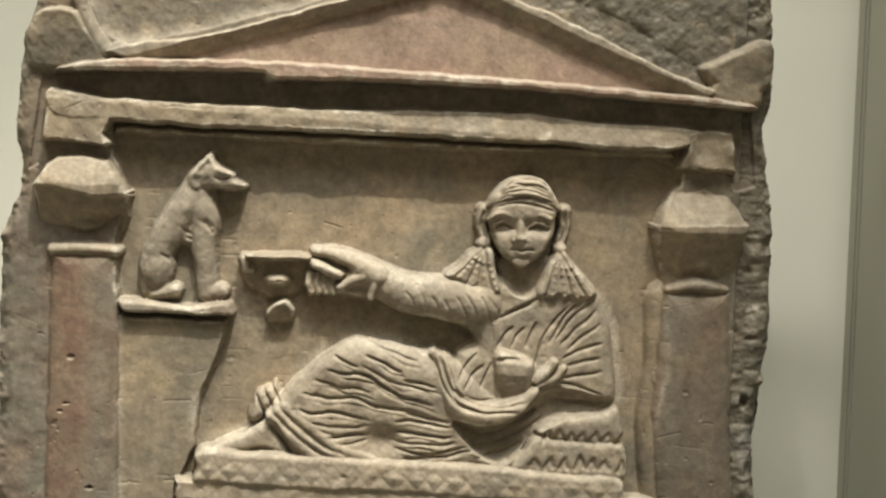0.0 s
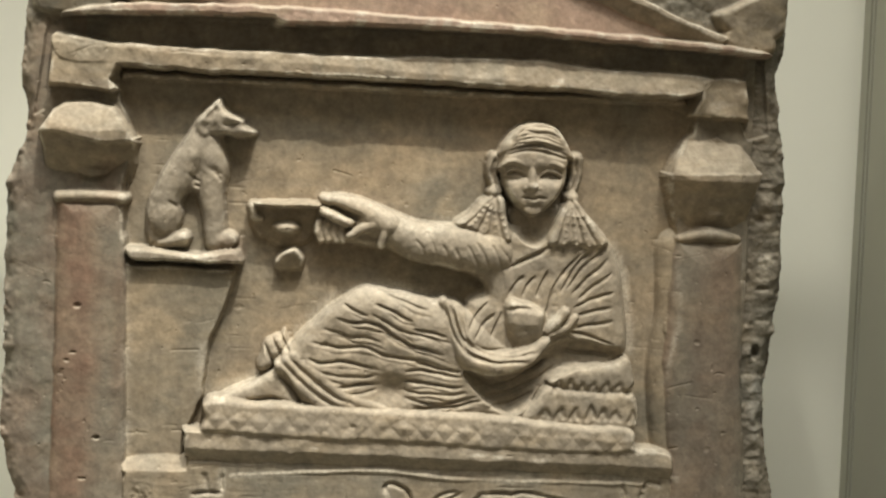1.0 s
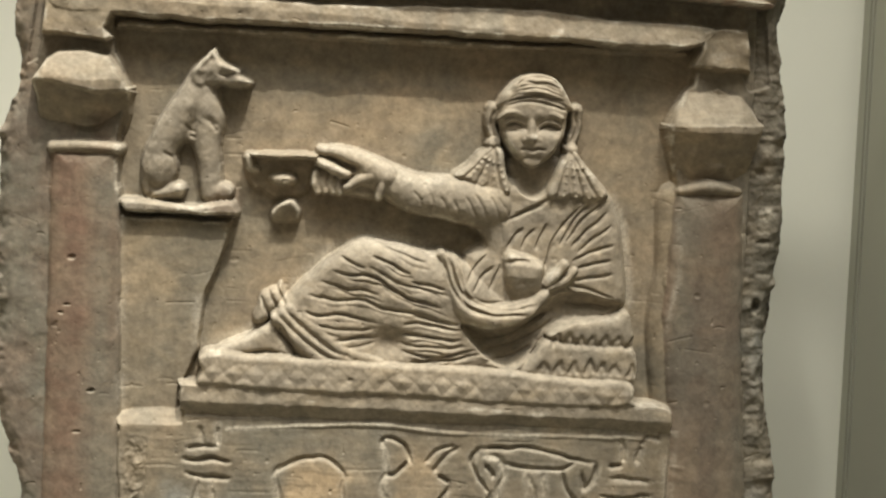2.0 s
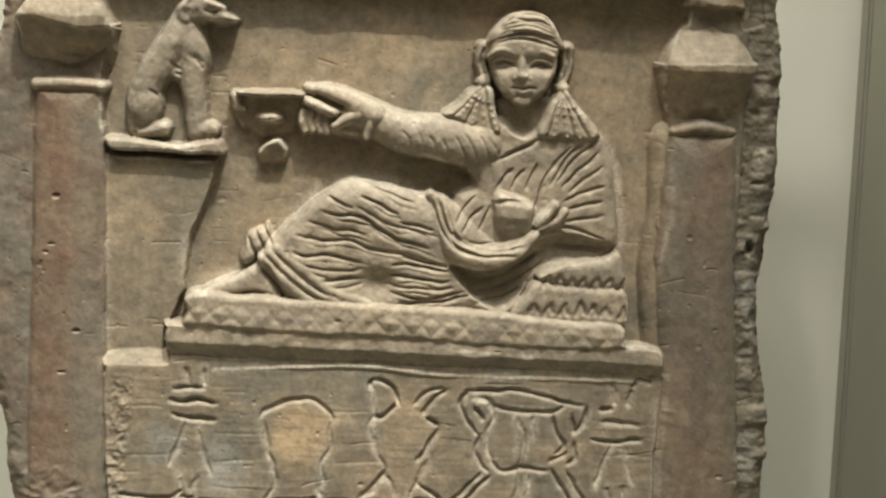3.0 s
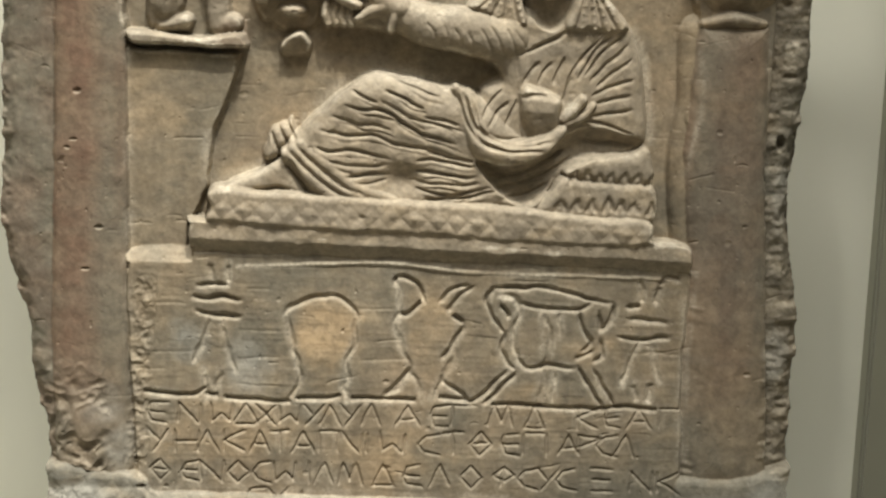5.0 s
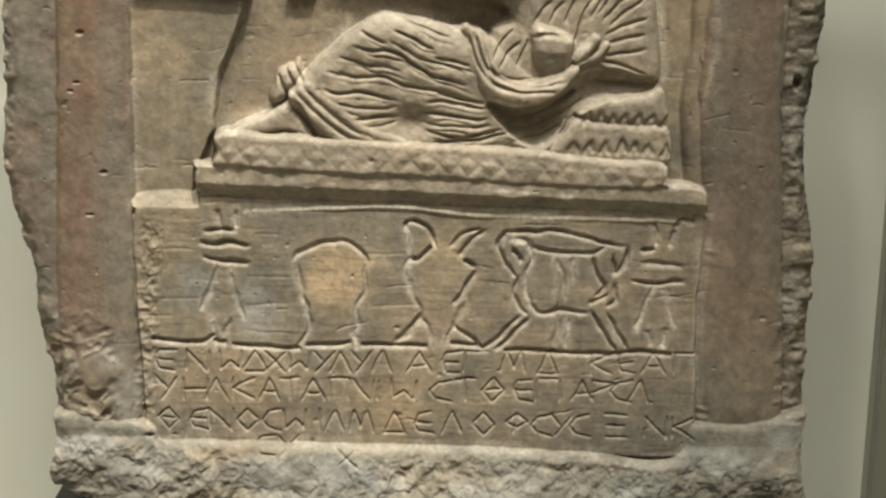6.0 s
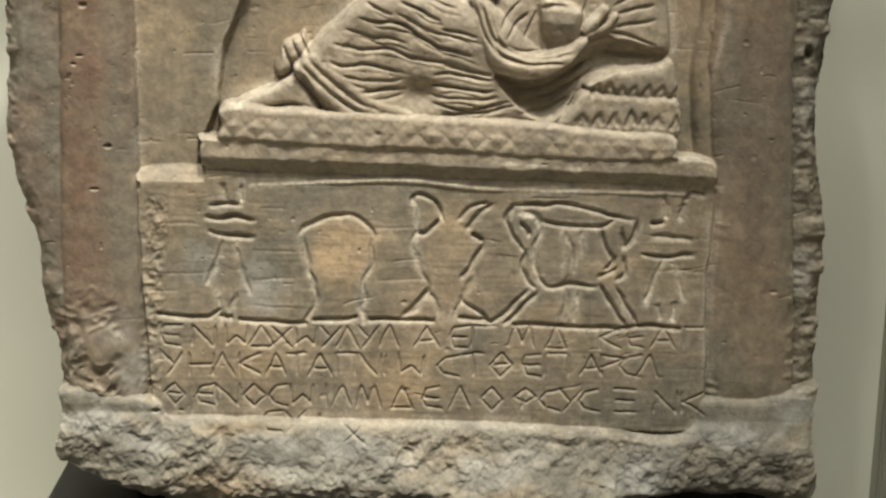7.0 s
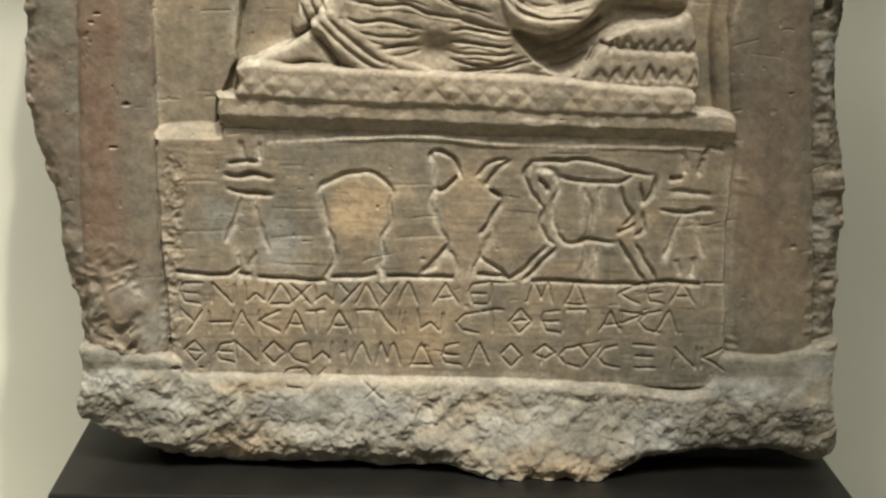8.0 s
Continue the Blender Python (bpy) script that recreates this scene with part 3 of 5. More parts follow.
lift(FIG, [(-102.3, 201.1), (-92.2, 206.5), (-78.1, 212.7), (-70.9, 218.1), (-64.9, 208.4), (-60.0, 199.9), (-69.1, 198.5), (-80.6, 199.9), (-92.0, 197.9), (-98.8, 198.3)], 13.0, 5, lo=7)
lift(FIG, [(-81.3, 216.8), (-80.1, 225.5), (-77.5, 231.3), (-70.4, 234.4), (-67.6, 236.8), (-65.2, 231.7), (-65.3, 227.3), (-71.1, 221.1), (-76.9, 214.6)], 9.0, 4, lo=0)
for pts in ([(-78.1, 229.7), (-75.6, 224.3), (-72.6, 218.6)], [(-74.5, 233.0), (-71.8, 227.9), (-68.7, 222.2)], [(-70.3, 235.4), (-67.9, 230.8), (-66.0, 226.3)]):
    groove(pts, 1.3, 3.4, [FIG])
tube(FIG, [(-45.1, 296.8), (-32.3, 296.7), (-20.7, 291.3), (-3.3, 283.3), (16.8, 281.1), (34.1, 278.8)], [5.5, 7, 8, 10, 11.5, 12], 7, 1.0)
tube(FIG, [(19.6, 284.0), (37.3, 270.2), (40.7, 255.9), (38.3, 244.3)], [10, 9, 7, 5], 5, 1.0)
lift(FIG, [(-53.0, 302.1), (-47.5, 305.5), (-35.5, 303.1), (-21.1, 295.8), (-14.8, 292.9), (-17.7, 280.9), (-26.7, 280.0), (-39.5, 281.2), (-49.4, 281.4), (-54.1, 285.7), (-55.1, 292.5)], 8.5, 3, lo=0)
tube(FIG, [(-50.2, 303.2), (-41.2, 301.6), (-31.0, 298.1), (-18.3, 291.3)], [2.4, 4.2, 5.5, 7], 10.0, 1.15)
tube(FIG, [(-50.8, 297.1), (-44.3, 294.2), (-37.8, 291.7)], [2.4, 2.7, 2.5], 13.0, 1.4)
for k in range(4):
    x0, z0 = (-52.6, 291.6)
    tube(FIG, [(x0 + 3.9 * k, z0 - 0.9 * k), (x0 - 0.6 + 3.9 * k, z0 - 4.5 - 0.6 * k), (x0 + 1.2 + 3.6 * k, z0 - 9.0)], [2.2, 2.4, 2.0], 9.0, 1.45)
tube(FIG, [(-25.1, 291.0), (-31.5, 288.5), (-37.2, 285.2)], [3.4, 2.7, 2.2], 12.0, 1.5)
groove([(-47.8, 299.4), (-40.1, 296.3), (-31.6, 294.1)], 2.6, 6.0, [FIG])
tube(FIG, [(-18.5, 293.0), (-19.6, 287.6), (-21.4, 281.1)], [1.8, 2.2, 2.0], 13.5, 1.7)
# folds of the sleeve
for pts in ([(3.8, 283.5), (5.7, 278.8), (5.0, 273.7)],
            [(15.2, 281.1), (18.3, 275.0), (20.2, 270.3)],
            [(21.6, 282.8), (25.3, 276.7), (28.6, 270.6)],
            [(26.4, 283.8), (30.0, 278.3), (33.5, 270.8)],
            [(33.4, 284.0), (36.9, 277.1), (39.5, 269.6), (41.3, 259.7)],
            [(37.8, 282.8), (42.3, 277.3), (45.7, 271.2)],
            [(-4.2, 284.6), (-1.2, 280.8), (0.4, 275.8)],
            [(9.5, 282.3), (11.9, 278.5), (12.7, 273.4)]):
    groove(pts, 0.95, 0.85, [FIG])
# folds over the legs
bump(FIG, *(-14.8, 207.6), 13, 8, -5.0)
FOLDS = ([(-39.1, 251.3), (-34.2, 248.6), (-26.5, 245.8)],
         [(-41.9, 244.1), (-35.4, 242.1), (-28.4, 242.3), (-21.3, 241.1), (-14.1, 236.3), (-5.4, 231.7), (3.1, 230.0), (11.8, 226.9)],
         [(-48.4, 238.8), (-42.2, 237.3), (-35.1, 235.0), (-28.1, 235.3), (-19.0, 232.7)],
         [(-54.6, 231.6), (-44.8, 230.2), (-36.3, 229.3), (-27.9, 230.2), (-19.4, 227.6), (-12.2, 225.6), (-2.3, 224.7), (12.0, 221.5)],
         [(-55.7, 223.6), (-48.7, 221.6), (-38.9, 222.4), (-30.4, 221.0), (-21.3, 219.0)],
         [(-54.7, 216.9), (-47.1, 216.0), (-38.6, 214.5), (-27.3, 214.9), (-21.2, 216.2)],
         [(-42.6, 208.7), (-32.8, 210.2), (-23.0, 211.6)],
         [(-23.1, 251.8), (-14.5, 248.4), (-4.5, 244.0)],
         [(-25.2, 246.7), (-17.1, 242.7), (-8.5, 238.7), (0.6, 237.0), (11.6, 232.0)],
         [(-6.3, 218.4), (0.8, 219.2), (10.7, 218.3), (19.3, 216.9)],
         [(-7.5, 213.8), (1.0, 212.9), (12.4, 211.5), (22.4, 211.3)],
         [(-8.7, 208.9), (1.2, 207.8), (12.6, 207.0), (23.9, 208.5)],
         [(-7.2, 205.2), (-0.0, 203.2), (10.0, 201.8), (19.8, 204.3), (29.7, 206.3)],
         [(-2.7, 199.1), (7.2, 200.0), (18.5, 201.4), (32.6, 204.7)],
         [(-15.3, 195.9), (-3.9, 194.8), (10.2, 195.8), (30.1, 196.6)],
         [(-4.3, 240.3), (5.6, 238.6), (12.8, 236.0)],
         [(-1.7, 223.1), (9.2, 220.8), (21.2, 219.2)],
         [(-17.7, 256.8), (-7.7, 252.9), (3.7, 249.9)],
         [(-41.0, 204.2), (-29.7, 202.3), (-15.4, 198.7)])
for k, pts in enumerate(FOLDS):
    fold(pts, 1.05, 2.3 + 0.7 * math.sin(k * 2.1), FIG)
    fold([(x + 3.0, z - 3.4 + 0.8 * math.sin(x)) for x, z in pts], 0.8, 0.7 + 0.4 * math.sin(k * 1.3), FIG)
for pts in ([(-70.1, 219.0), (-60.7, 210.1), (-47.6, 200.1), (-34.6, 195.8)], [(-66.7, 221.4), (-55.0, 210.2), (-40.5, 202.0), (-23.2, 196.1)], [(-62.8, 223.8), (-50.9, 214.6), (-34.9, 203.6), (-17.5, 198.3)]):
    tube(FIG, pts, [3, 3.4, 3, 2], 13, 1.1)
for pts in ([(-68.4, 220.8), (-57.9, 210.7), (-43.3, 200.2)], [(-63.9, 222.0), (-52.2, 211.7), (-37.7, 202.1)]):
    groove(pts, 1.5, 1.6, [FIG])
groove([(-69.4, 217.0), (-63.5, 208.6), (-59.0, 201.5)], 2.0, 3.5, [FIG])
# rolled mantle edge
tube(FIG, [(11.3, 253.7), (16.7, 246.9), (20.0, 235.6), (25.8, 226.5), (38.8, 223.1), (54.5, 227.3), (63.7, 235.4)], [2.4, 4.0, 5.8, 7, 7, 5.5, 2.4], 14.5, 1.1)
for pts in ([(14.2, 252.6), (18.1, 241.2), (23.1, 230.5), (33.0, 224.4)], [(11.9, 252.4), (14.3, 242.6), (19.2, 232.9), (27.1, 226.6), (38.5, 225.6)], [(15.6, 251.2), (18.0, 241.3), (23.2, 233.0), (32.7, 229.1), (45.5, 228.9), (56.7, 232.7)], [(21.1, 235.6), (30.0, 229.5), (44.4, 227.0), (58.7, 230.3)], [(25.7, 228.5), (38.8, 224.6), (54.6, 225.6)], [(19.3, 247.0), (22.9, 235.6), (31.4, 230.7), (44.3, 229.9)]):
    groove(pts, 1.3, 2.0, [FIG])
# folds over breast and shoulder
for pts in ([(43.4, 257.3), (46.8, 263.1), (51.8, 267.6)],
            [(51.1, 257.6), (53.7, 263.4), (57.5, 267.8)],
            [(58.5, 257.3), (60.5, 263.6), (63.4, 270.8)],
            [(42.8, 271.0), (52.5, 276.1), (61.5, 280.2)],
            [(64.9, 256.1), (67.4, 263.9), (72.7, 272.6), (81.0, 280.0)],
            [(70.4, 260.6), (77.0, 272.8), (85.5, 281.0)],
            [(73.8, 262.1), (81.3, 272.9), (91.5, 281.8)],
            [(76.2, 259.3), (84.4, 268.7), (94.6, 277.7)],
            [(79.2, 256.6), (87.5, 264.6), (96.1, 270.6)],
            [(77.1, 252.2), (83.6, 255.9), (90.6, 259.0), (97.5, 260.9)],
            [(79.1, 248.3), (88.1, 251.7), (96.7, 253.2)],
            [(77.0, 242.5), (87.0, 244.5), (97.6, 246.6)],
            [(74.2, 240.4), (82.9, 239.8), (90.2, 237.5), (98.8, 233.7)],
            [(74.3, 239.2), (80.2, 235.7), (86.2, 232.2)],
            [(24.2, 240.4), (28.1, 248.3), (34.1, 254.2)],
            [(27.2, 235.7), (31.2, 242.7), (37.2, 248.6)],
            [(35.7, 236.6), (38.3, 242.9), (41.4, 250.1)],
            [(63.0, 248.0), (64.4, 253.8), (67.5, 261.0)],
            [(46.9, 274.5), (55.3, 278.2), (65.1, 283.7)]):
    fold(pts, 1.05, 2.2, FIG)
lift(FIG, [(22.1, 219.0), (36.6, 217.4), (52.3, 221.9), (65.0, 231.8), (75.0, 236.5), (85.3, 233.8), (79.9, 222.6), (65.7, 213.5), (57.4, 204.0), (48.9, 197.4), (34.2, 203.4)], 5.0, 9, sink=True)
groove([(-100.5, 201.7), (-91.5, 199.1), (-83.1, 200.8), (-73.3, 201.9), (-63.3, 198.0), (-57.1, 196.4)], 1.3, 3.0, [FIG])
lift(FIG, [(70.9, 236.1), (82.5, 237.0), (103.2, 231.7), (102.7, 227.6), (88.9, 222.6), (71.5, 221.0), (65.0, 222.8)], 4.0, 6, sharp=True, sink=True)
for pts in ([(27.0, 211.3), (42.9, 212.3), (58.6, 220.3), (68.5, 228.4)], [(31.5, 205.6), (46.0, 207.7), (60.3, 215.1), (70.2, 222.7)], [(34.6, 201.0), (49.1, 203.1), (59.1, 209.2)], [(39.9, 216.0), (54.3, 219.3), (65.7, 226.3)], [(74.2, 231.5), (86.0, 229.8), (97.7, 229.0)]):
    fold(pts, 1.5, 2.4, FIG)
# bowl and hand in front of the breast
lift(FIG, [(42.7, 255.0), (50.4, 256.1), (62.1, 251.3), (63.3, 242.7), (61.3, 234.0), (54.3, 228.6), (47.1, 230.1), (43.3, 239.2)], lambda x, z: 12 + 7.5 * np.clip((z - 228) / 16, 0, 1), 5, lo=9)
groove([(43.4, 250.7), (49.1, 252.0), (56.4, 251.1)], 1.8, 2.4, [FIG])
tube(FIG, [(64.5, 240.4), (69.0, 245.1), (72.8, 250.1)], [2.2, 3.0, 2.6], 12.5, 1.4)
tube(FIG, [(65.5, 238.4), (74.0, 242.4), (78.1, 247.4)], [1.5, 2.1, 1.8], 12.5, 1.3)
# neck, locks, head
lift(FIG, [(43.7, 303.2), (68.3, 304.0), (64.6, 289.4), (56.1, 282.5), (47.2, 288.9)], 7.0, 4, sink=True)
for lock in ([(30.7, 307.4), (39.3, 307.7), (43.2, 294.9), (45.3, 284.4), (36.7, 284.1), (28.0, 286.7), (15.8, 292.6), (21.8, 299.1)],
             [(71.8, 307.0), (76.7, 307.8), (82.7, 300.5), (94.3, 286.5), (87.3, 281.7), (77.1, 283.1), (62.6, 283.2), (65.1, 294.8)]):
    lift(FIG, lock, 15.0, 4, lo=6)
for a, ends in (((35.2, 308.1), [(20.1, 291.6), (26.2, 287.8), (32.9, 285.1), (39.6, 284.8)]), ((73.8, 307.7), [(67.3, 283.3), (74.2, 282.7), (81.2, 282.3), (88.1, 283.4)])):
    for e in ends:
        groove([a, ((a[0] + e[0]) / 2, (a[1] + e[1]) / 2), e], 1.3, 1.5, [FIG])
        for s in (0.35, 0.5, 0.65, 0.8, 0.93):
            ball(FIG, a[0] + (e[0] - a[0]) * s + 3.0 * s, a[1] + (e[1] - a[1]) * s, 1.15, 0.75, 14.4, 1.1)
for ear in ([(35.0, 326.8), (33.8, 318.8), (36.1, 311.6)], [(76.0, 327.4), (76.3, 319.6), (74.3, 311.5)]):
    tube(FIG, ear, [4.0, 3.4, 3.0], 4, 1.4)
    groove(ear, 1.5, 2.2, [FIG])
ball(FIG, 35.4, 309.7, 4, 3.4, 6, 6)
ball(FIG, 74.5, 308.1, 4, 3.4, 6, 6)
HEAD = (54.9, 319.8)
lift(FIG, [(36.6, 327.1), (37.8, 317.7), (40.7, 309.0), (46.6, 302.3), (54.8, 299.2), (62.7, 302.6), (67.9, 309.3), (70.7, 318.0), (72.0, 327.7), (66.0, 335.8), (41.7, 334.9)], lambda x, z: 20.8 + 0.09 * (z - HEAD[1]) - 0.016 * (x - HEAD[0]) ** 2 - 0.006 * (z - HEAD[1] + 2) ** 2, 3.0, lo=8)
lift(FIG, [(35.8, 328.8), (39.5, 337.1), (46.7, 343.6), (55.5, 345.4), (64.4, 342.9), (70.4, 336.0), (74.2, 327.8), (70.7, 327.7), (63.7, 332.0), (53.1, 333.4), (43.2, 331.0)], lambda x, z: 22.6 + 0.5 * lattice(4, 400, x * 0.5, z) - 0.022 * (x - HEAD[0]) ** 2 - 0.03 * np.clip(z - HEAD[1] - 13, 0, 99) ** 2, 1.6, lo=8)
for k in range(7):
    q = HEAD[1] + 10.6 + 2.0 * k
    bend = math.sin(k * 2.3)
    groove([(HEAD[0] - 15 + k, q - 1.8), (HEAD[0] - 5 + 2 * bend, q + 0.5 + 0.5 * bend), (HEAD[0] + 6, q - 0.6 + 0.4 * bend), (HEAD[0] + 16 - k, q - 3.0)], 1.0, 1.9, [FIG])
for eye, brow, lid in (((44.6, 318.9), [(36.5, 322.2), (40.1, 325.1), (45.7, 325.1), (50.9, 322.8)], [(39.2, 319.5), (42.2, 321.3), (46.4, 321.2), (50.8, 319.1)]),
                       ((61.5, 319.0), [(54.6, 322.1), (58.2, 324.8), (63.2, 325.5), (67.9, 323.5)], [(56.5, 318.5), (59.8, 320.9), (64.0, 321.1), (67.2, 319.2)])):
    bump(FIG, *eye, 7.5, 3.6, -4.6)
    ball(FIG, eye[0], eye[1] - 0.4, 5.4, 1.9, 14.6, 1.7)
    tube(FIG, lid, [0.5, 0.9, 0.9, 0.5], 17.3, 1.4)
    groove([(x, z - 1.9) for x, z in lid], 0.8, 1.6, [FIG])
    tube(FIG, brow, [0.5, 1.2, 1.4, 1.0], 18.9, 1.0)
tube(FIG, [(52.6, 322.3), (52.8, 318.9), (52.9, 315.6), (53.0, 313.6)], [1.4, 1.8, 2.3, 3.2], 18.6, 1.2)
for wing in [(49.7, 312.1), (56.8, 312.4)]:
    ball(FIG, *wing, 1.9, 1.6, 17.8, 2.6)
tube(FIG, [(48.2, 308.1), (50.9, 309.9), (53.5, 309.2), (56.3, 310.1), (59.8, 308.3)], [0.5, 1.2, 1.5, 1.2, 0.5], 17.4, 1.4)
ball(FIG, *(53.7, 305.5), 3.8, 1.9, 16.6, 2.8)
groove([(47.9, 307.5), (51.0, 307.9), (53.6, 307.5), (56.7, 308.2), (60.4, 307.7)], 0.8, 2.2, [FIG])
groove([(50.1, 303.4), (53.8, 303.0), (57.4, 304.0)], 1.4, 1.3, [FIG])
ball(FIG, *(53.9, 301.3), 4.8, 3.0, 16.0, 2.4)

# cuts in the panel: stands, jars, table, ground line
CUTS = (
    [(-111.7, 151.9), (-103.9, 153.2), (-97.2, 152.8)], [(-113.1, 147.2), (-102.5, 146.6), (-89.8, 146.6)], [(-111.7, 140.4), (-102.5, 138.6), (-89.2, 137.8)],
    [(-69.2, 139.3), (-64.6, 144.6), (-57.9, 147.8), (-51.1, 149.1), (-42.9, 148.4), (-36.1, 144.7), (-32.7, 138.6)],
    [(-15.3, 155.1), (-13.2, 159.6), (-6.4, 157.8), (-2.8, 155.9), (0.5, 147.4)], [(-11.4, 141.3), (-6.8, 142.2), (-1.7, 147.6)], [(7.6, 147.5), (12.9, 154.0), (21.5, 156.4)], [(12.4, 142.6), (15.0, 148.5), (24.0, 155.7)], [(14.1, 141.5), (19.2, 138.0)],
    [(19.3, 134.7), (13.8, 124.7), (10.2, 118.4)], [(-17.2, 101.2), (-10.5, 107.3), (-5.7, 113.3)],
    [(10.2, 109.7), (18.7, 102.2), (25.0, 97.7), (31.2, 102.4), (36.5, 108.2), (43.8, 114.3)], [(31.4, 97.2), (39.4, 105.1), (47.7, 112.9)],
    [(33.4, 155.6), (47.1, 155.6), (58.0, 156.7), (74.7, 154.0), (93.4, 150.4)], [(45.7, 149.2), (55.7, 147.1), (66.8, 146.3), (77.8, 146.5), (83.2, 150.2)],
    [(33.9, 155.0), (30.9, 148.9), (32.4, 143.3), (36.8, 137.8), (40.0, 134.2)], [(37.0, 147.9), (39.8, 144.9), (42.4, 141.6)], [(41.6, 134.5), (38.9, 125.2), (41.9, 119.6), (47.1, 114.9)], [(48.6, 119.7), (52.9, 116.1), (62.6, 116.9), (75.7, 116.6)],
    [(77.9, 144.8), (79.7, 137.3), (84.5, 130.3), (79.7, 125.7)], [(87.6, 145.0), (88.9, 136.3), (93.3, 141.8), (94.6, 149.4)], [(76.3, 121.7), (81.7, 124.1), (86.1, 126.4)], [(86.3, 121.0), (90.4, 123.9), (88.6, 131.0)],
    [(77.9, 117.5), (83.9, 107.6), (90.6, 97.1)], [(86.3, 116.2), (90.9, 107.7), (97.1, 97.3)],
    [(101.6, 142.2), (111.4, 141.6), (121.7, 140.6)], [(97.9, 133.4), (109.2, 131.9), (122.2, 133.3)], [(100.7, 148.6), (107.4, 148.2)], [(117.2, 160.4), (120.6, 164.7), (126.8, 162.6)],
)
SCRAPES = (
    [(-104.8, 164.4), (-104.2, 153.8)], [(-96.7, 164.6), (-97.2, 153.9)], [(-106.3, 136.9), (-109.2, 123.7), (-111.9, 114.7)], [(-98.7, 134.2), (-95.7, 121.2), (-92.6, 109.5)], [(-108.4, 110.3), (-106.7, 101.3), (-106.7, 95.7)], [(-99.7, 110.5), (-101.8, 101.4), (-101.8, 95.7)],
    [(-67.8, 139.0), (-64.4, 127.4), (-62.1, 116.2), (-61.4, 106.4), (-66.5, 96.4)], [(-33.8, 139.2), (-34.3, 128.0), (-36.9, 116.7), (-37.8, 106.8), (-36.2, 96.3)],
    [(-13.7, 154.9), (-12.2, 142.4), (-13.2, 136.8), (-9.5, 122.9), (-5.1, 111.7), (1.1, 97.6)], [(19.4, 138.0), (17.8, 129.0), (14.1, 116.3), (9.7, 106.3), (7.5, 98.5)], [(-5.7, 112.2), (-10.4, 104.5), (-17.2, 99.5)],
    [(37.6, 151.8), (44.5, 150.5), (47.6, 143.6), (45.7, 135.2), (45.6, 125.3), (50.0, 117.8)], [(60.8, 144.5), (62.0, 129.9), (60.5, 112.9), (59.2, 98.0)], [(68.2, 144.6), (67.4, 132.2)], [(65.5, 113.5), (64.8, 98.1)],
    [(106.9, 162.2), (108.1, 149.9)], [(117.2, 160.4), (116.5, 150.1)], [(108.1, 131.4), (103.7, 119.4), (101.2, 108.8)], [(114.9, 128.7), (116.9, 118.2), (119.1, 109.1)], [(106.2, 110.0), (109.6, 100.1)], [(114.7, 108.7), (113.8, 100.1)],
)
for k, pts in enumerate(CUTS):
    groove(pts, 1.6, 2.7 + 0.6 * math.sin(1.7 * k), [PANEL], wob=1.8)
for k, pts in enumerate(SCRAPES):
    groove(pts, 1.9, 1.5 + 0.4 * math.sin(1.3 * k), [PANEL], wob=3.2)
for pts in (
    [(-136.2, 98.5), (-124.2, 97.3), (-113.3, 97.8), (-107.8, 101.0)], [(-106.7, 98.5), (-101.8, 97.2)], [(-96.9, 96.4), (-83.2, 96.1), (-65.6, 95.5)], [(-61.2, 97.3), (-47.5, 97.6), (-40.9, 98.8)], [(-33.7, 97.8), (-22.7, 98.0), (-3.3, 97.8)], [(9.9, 99.4), (21.1, 98.5)], [(36.4, 96.8), (59.3, 96.6)], [(59.3, 96.3), (74.7, 96.0), (91.5, 95.7)], [(92.3, 96.3), (105.5, 97.1), (117.4, 96.5)],
):
    groove(pts, 1.5, 2.8, [PANEL], taper=False)
# long chisel scores
for pts in ([(-140.7, 120.3), (-129.8, 118.8), (-113.4, 119.6)], [(-91.6, 116.6), (-69.6, 117.5)], [(-91.6, 103.6), (-69.6, 103.3)], [(-31.1, 117.4), (-6.4, 118.4)], [(-34.3, 144.3), (-15.1, 143.5)], [(-140.9, 109.7), (-127.2, 110.4)], [(-137.6, 143.2), (-115.9, 144.1)], [(-88.8, 152.3), (-75.2, 152.2)], [(-148.6, 134.7), (-145.7, 115.2), (-143.9, 92.6), (-142.7, 64.0)], [(20.9, 131.2), (37.4, 130.3)], [(101.4, 125.0), (129.2, 124.9)], [(-91.5, 131.4), (-69.7, 130.9)]):
    groove(pts, 0.8, 0.4, [PANEL])

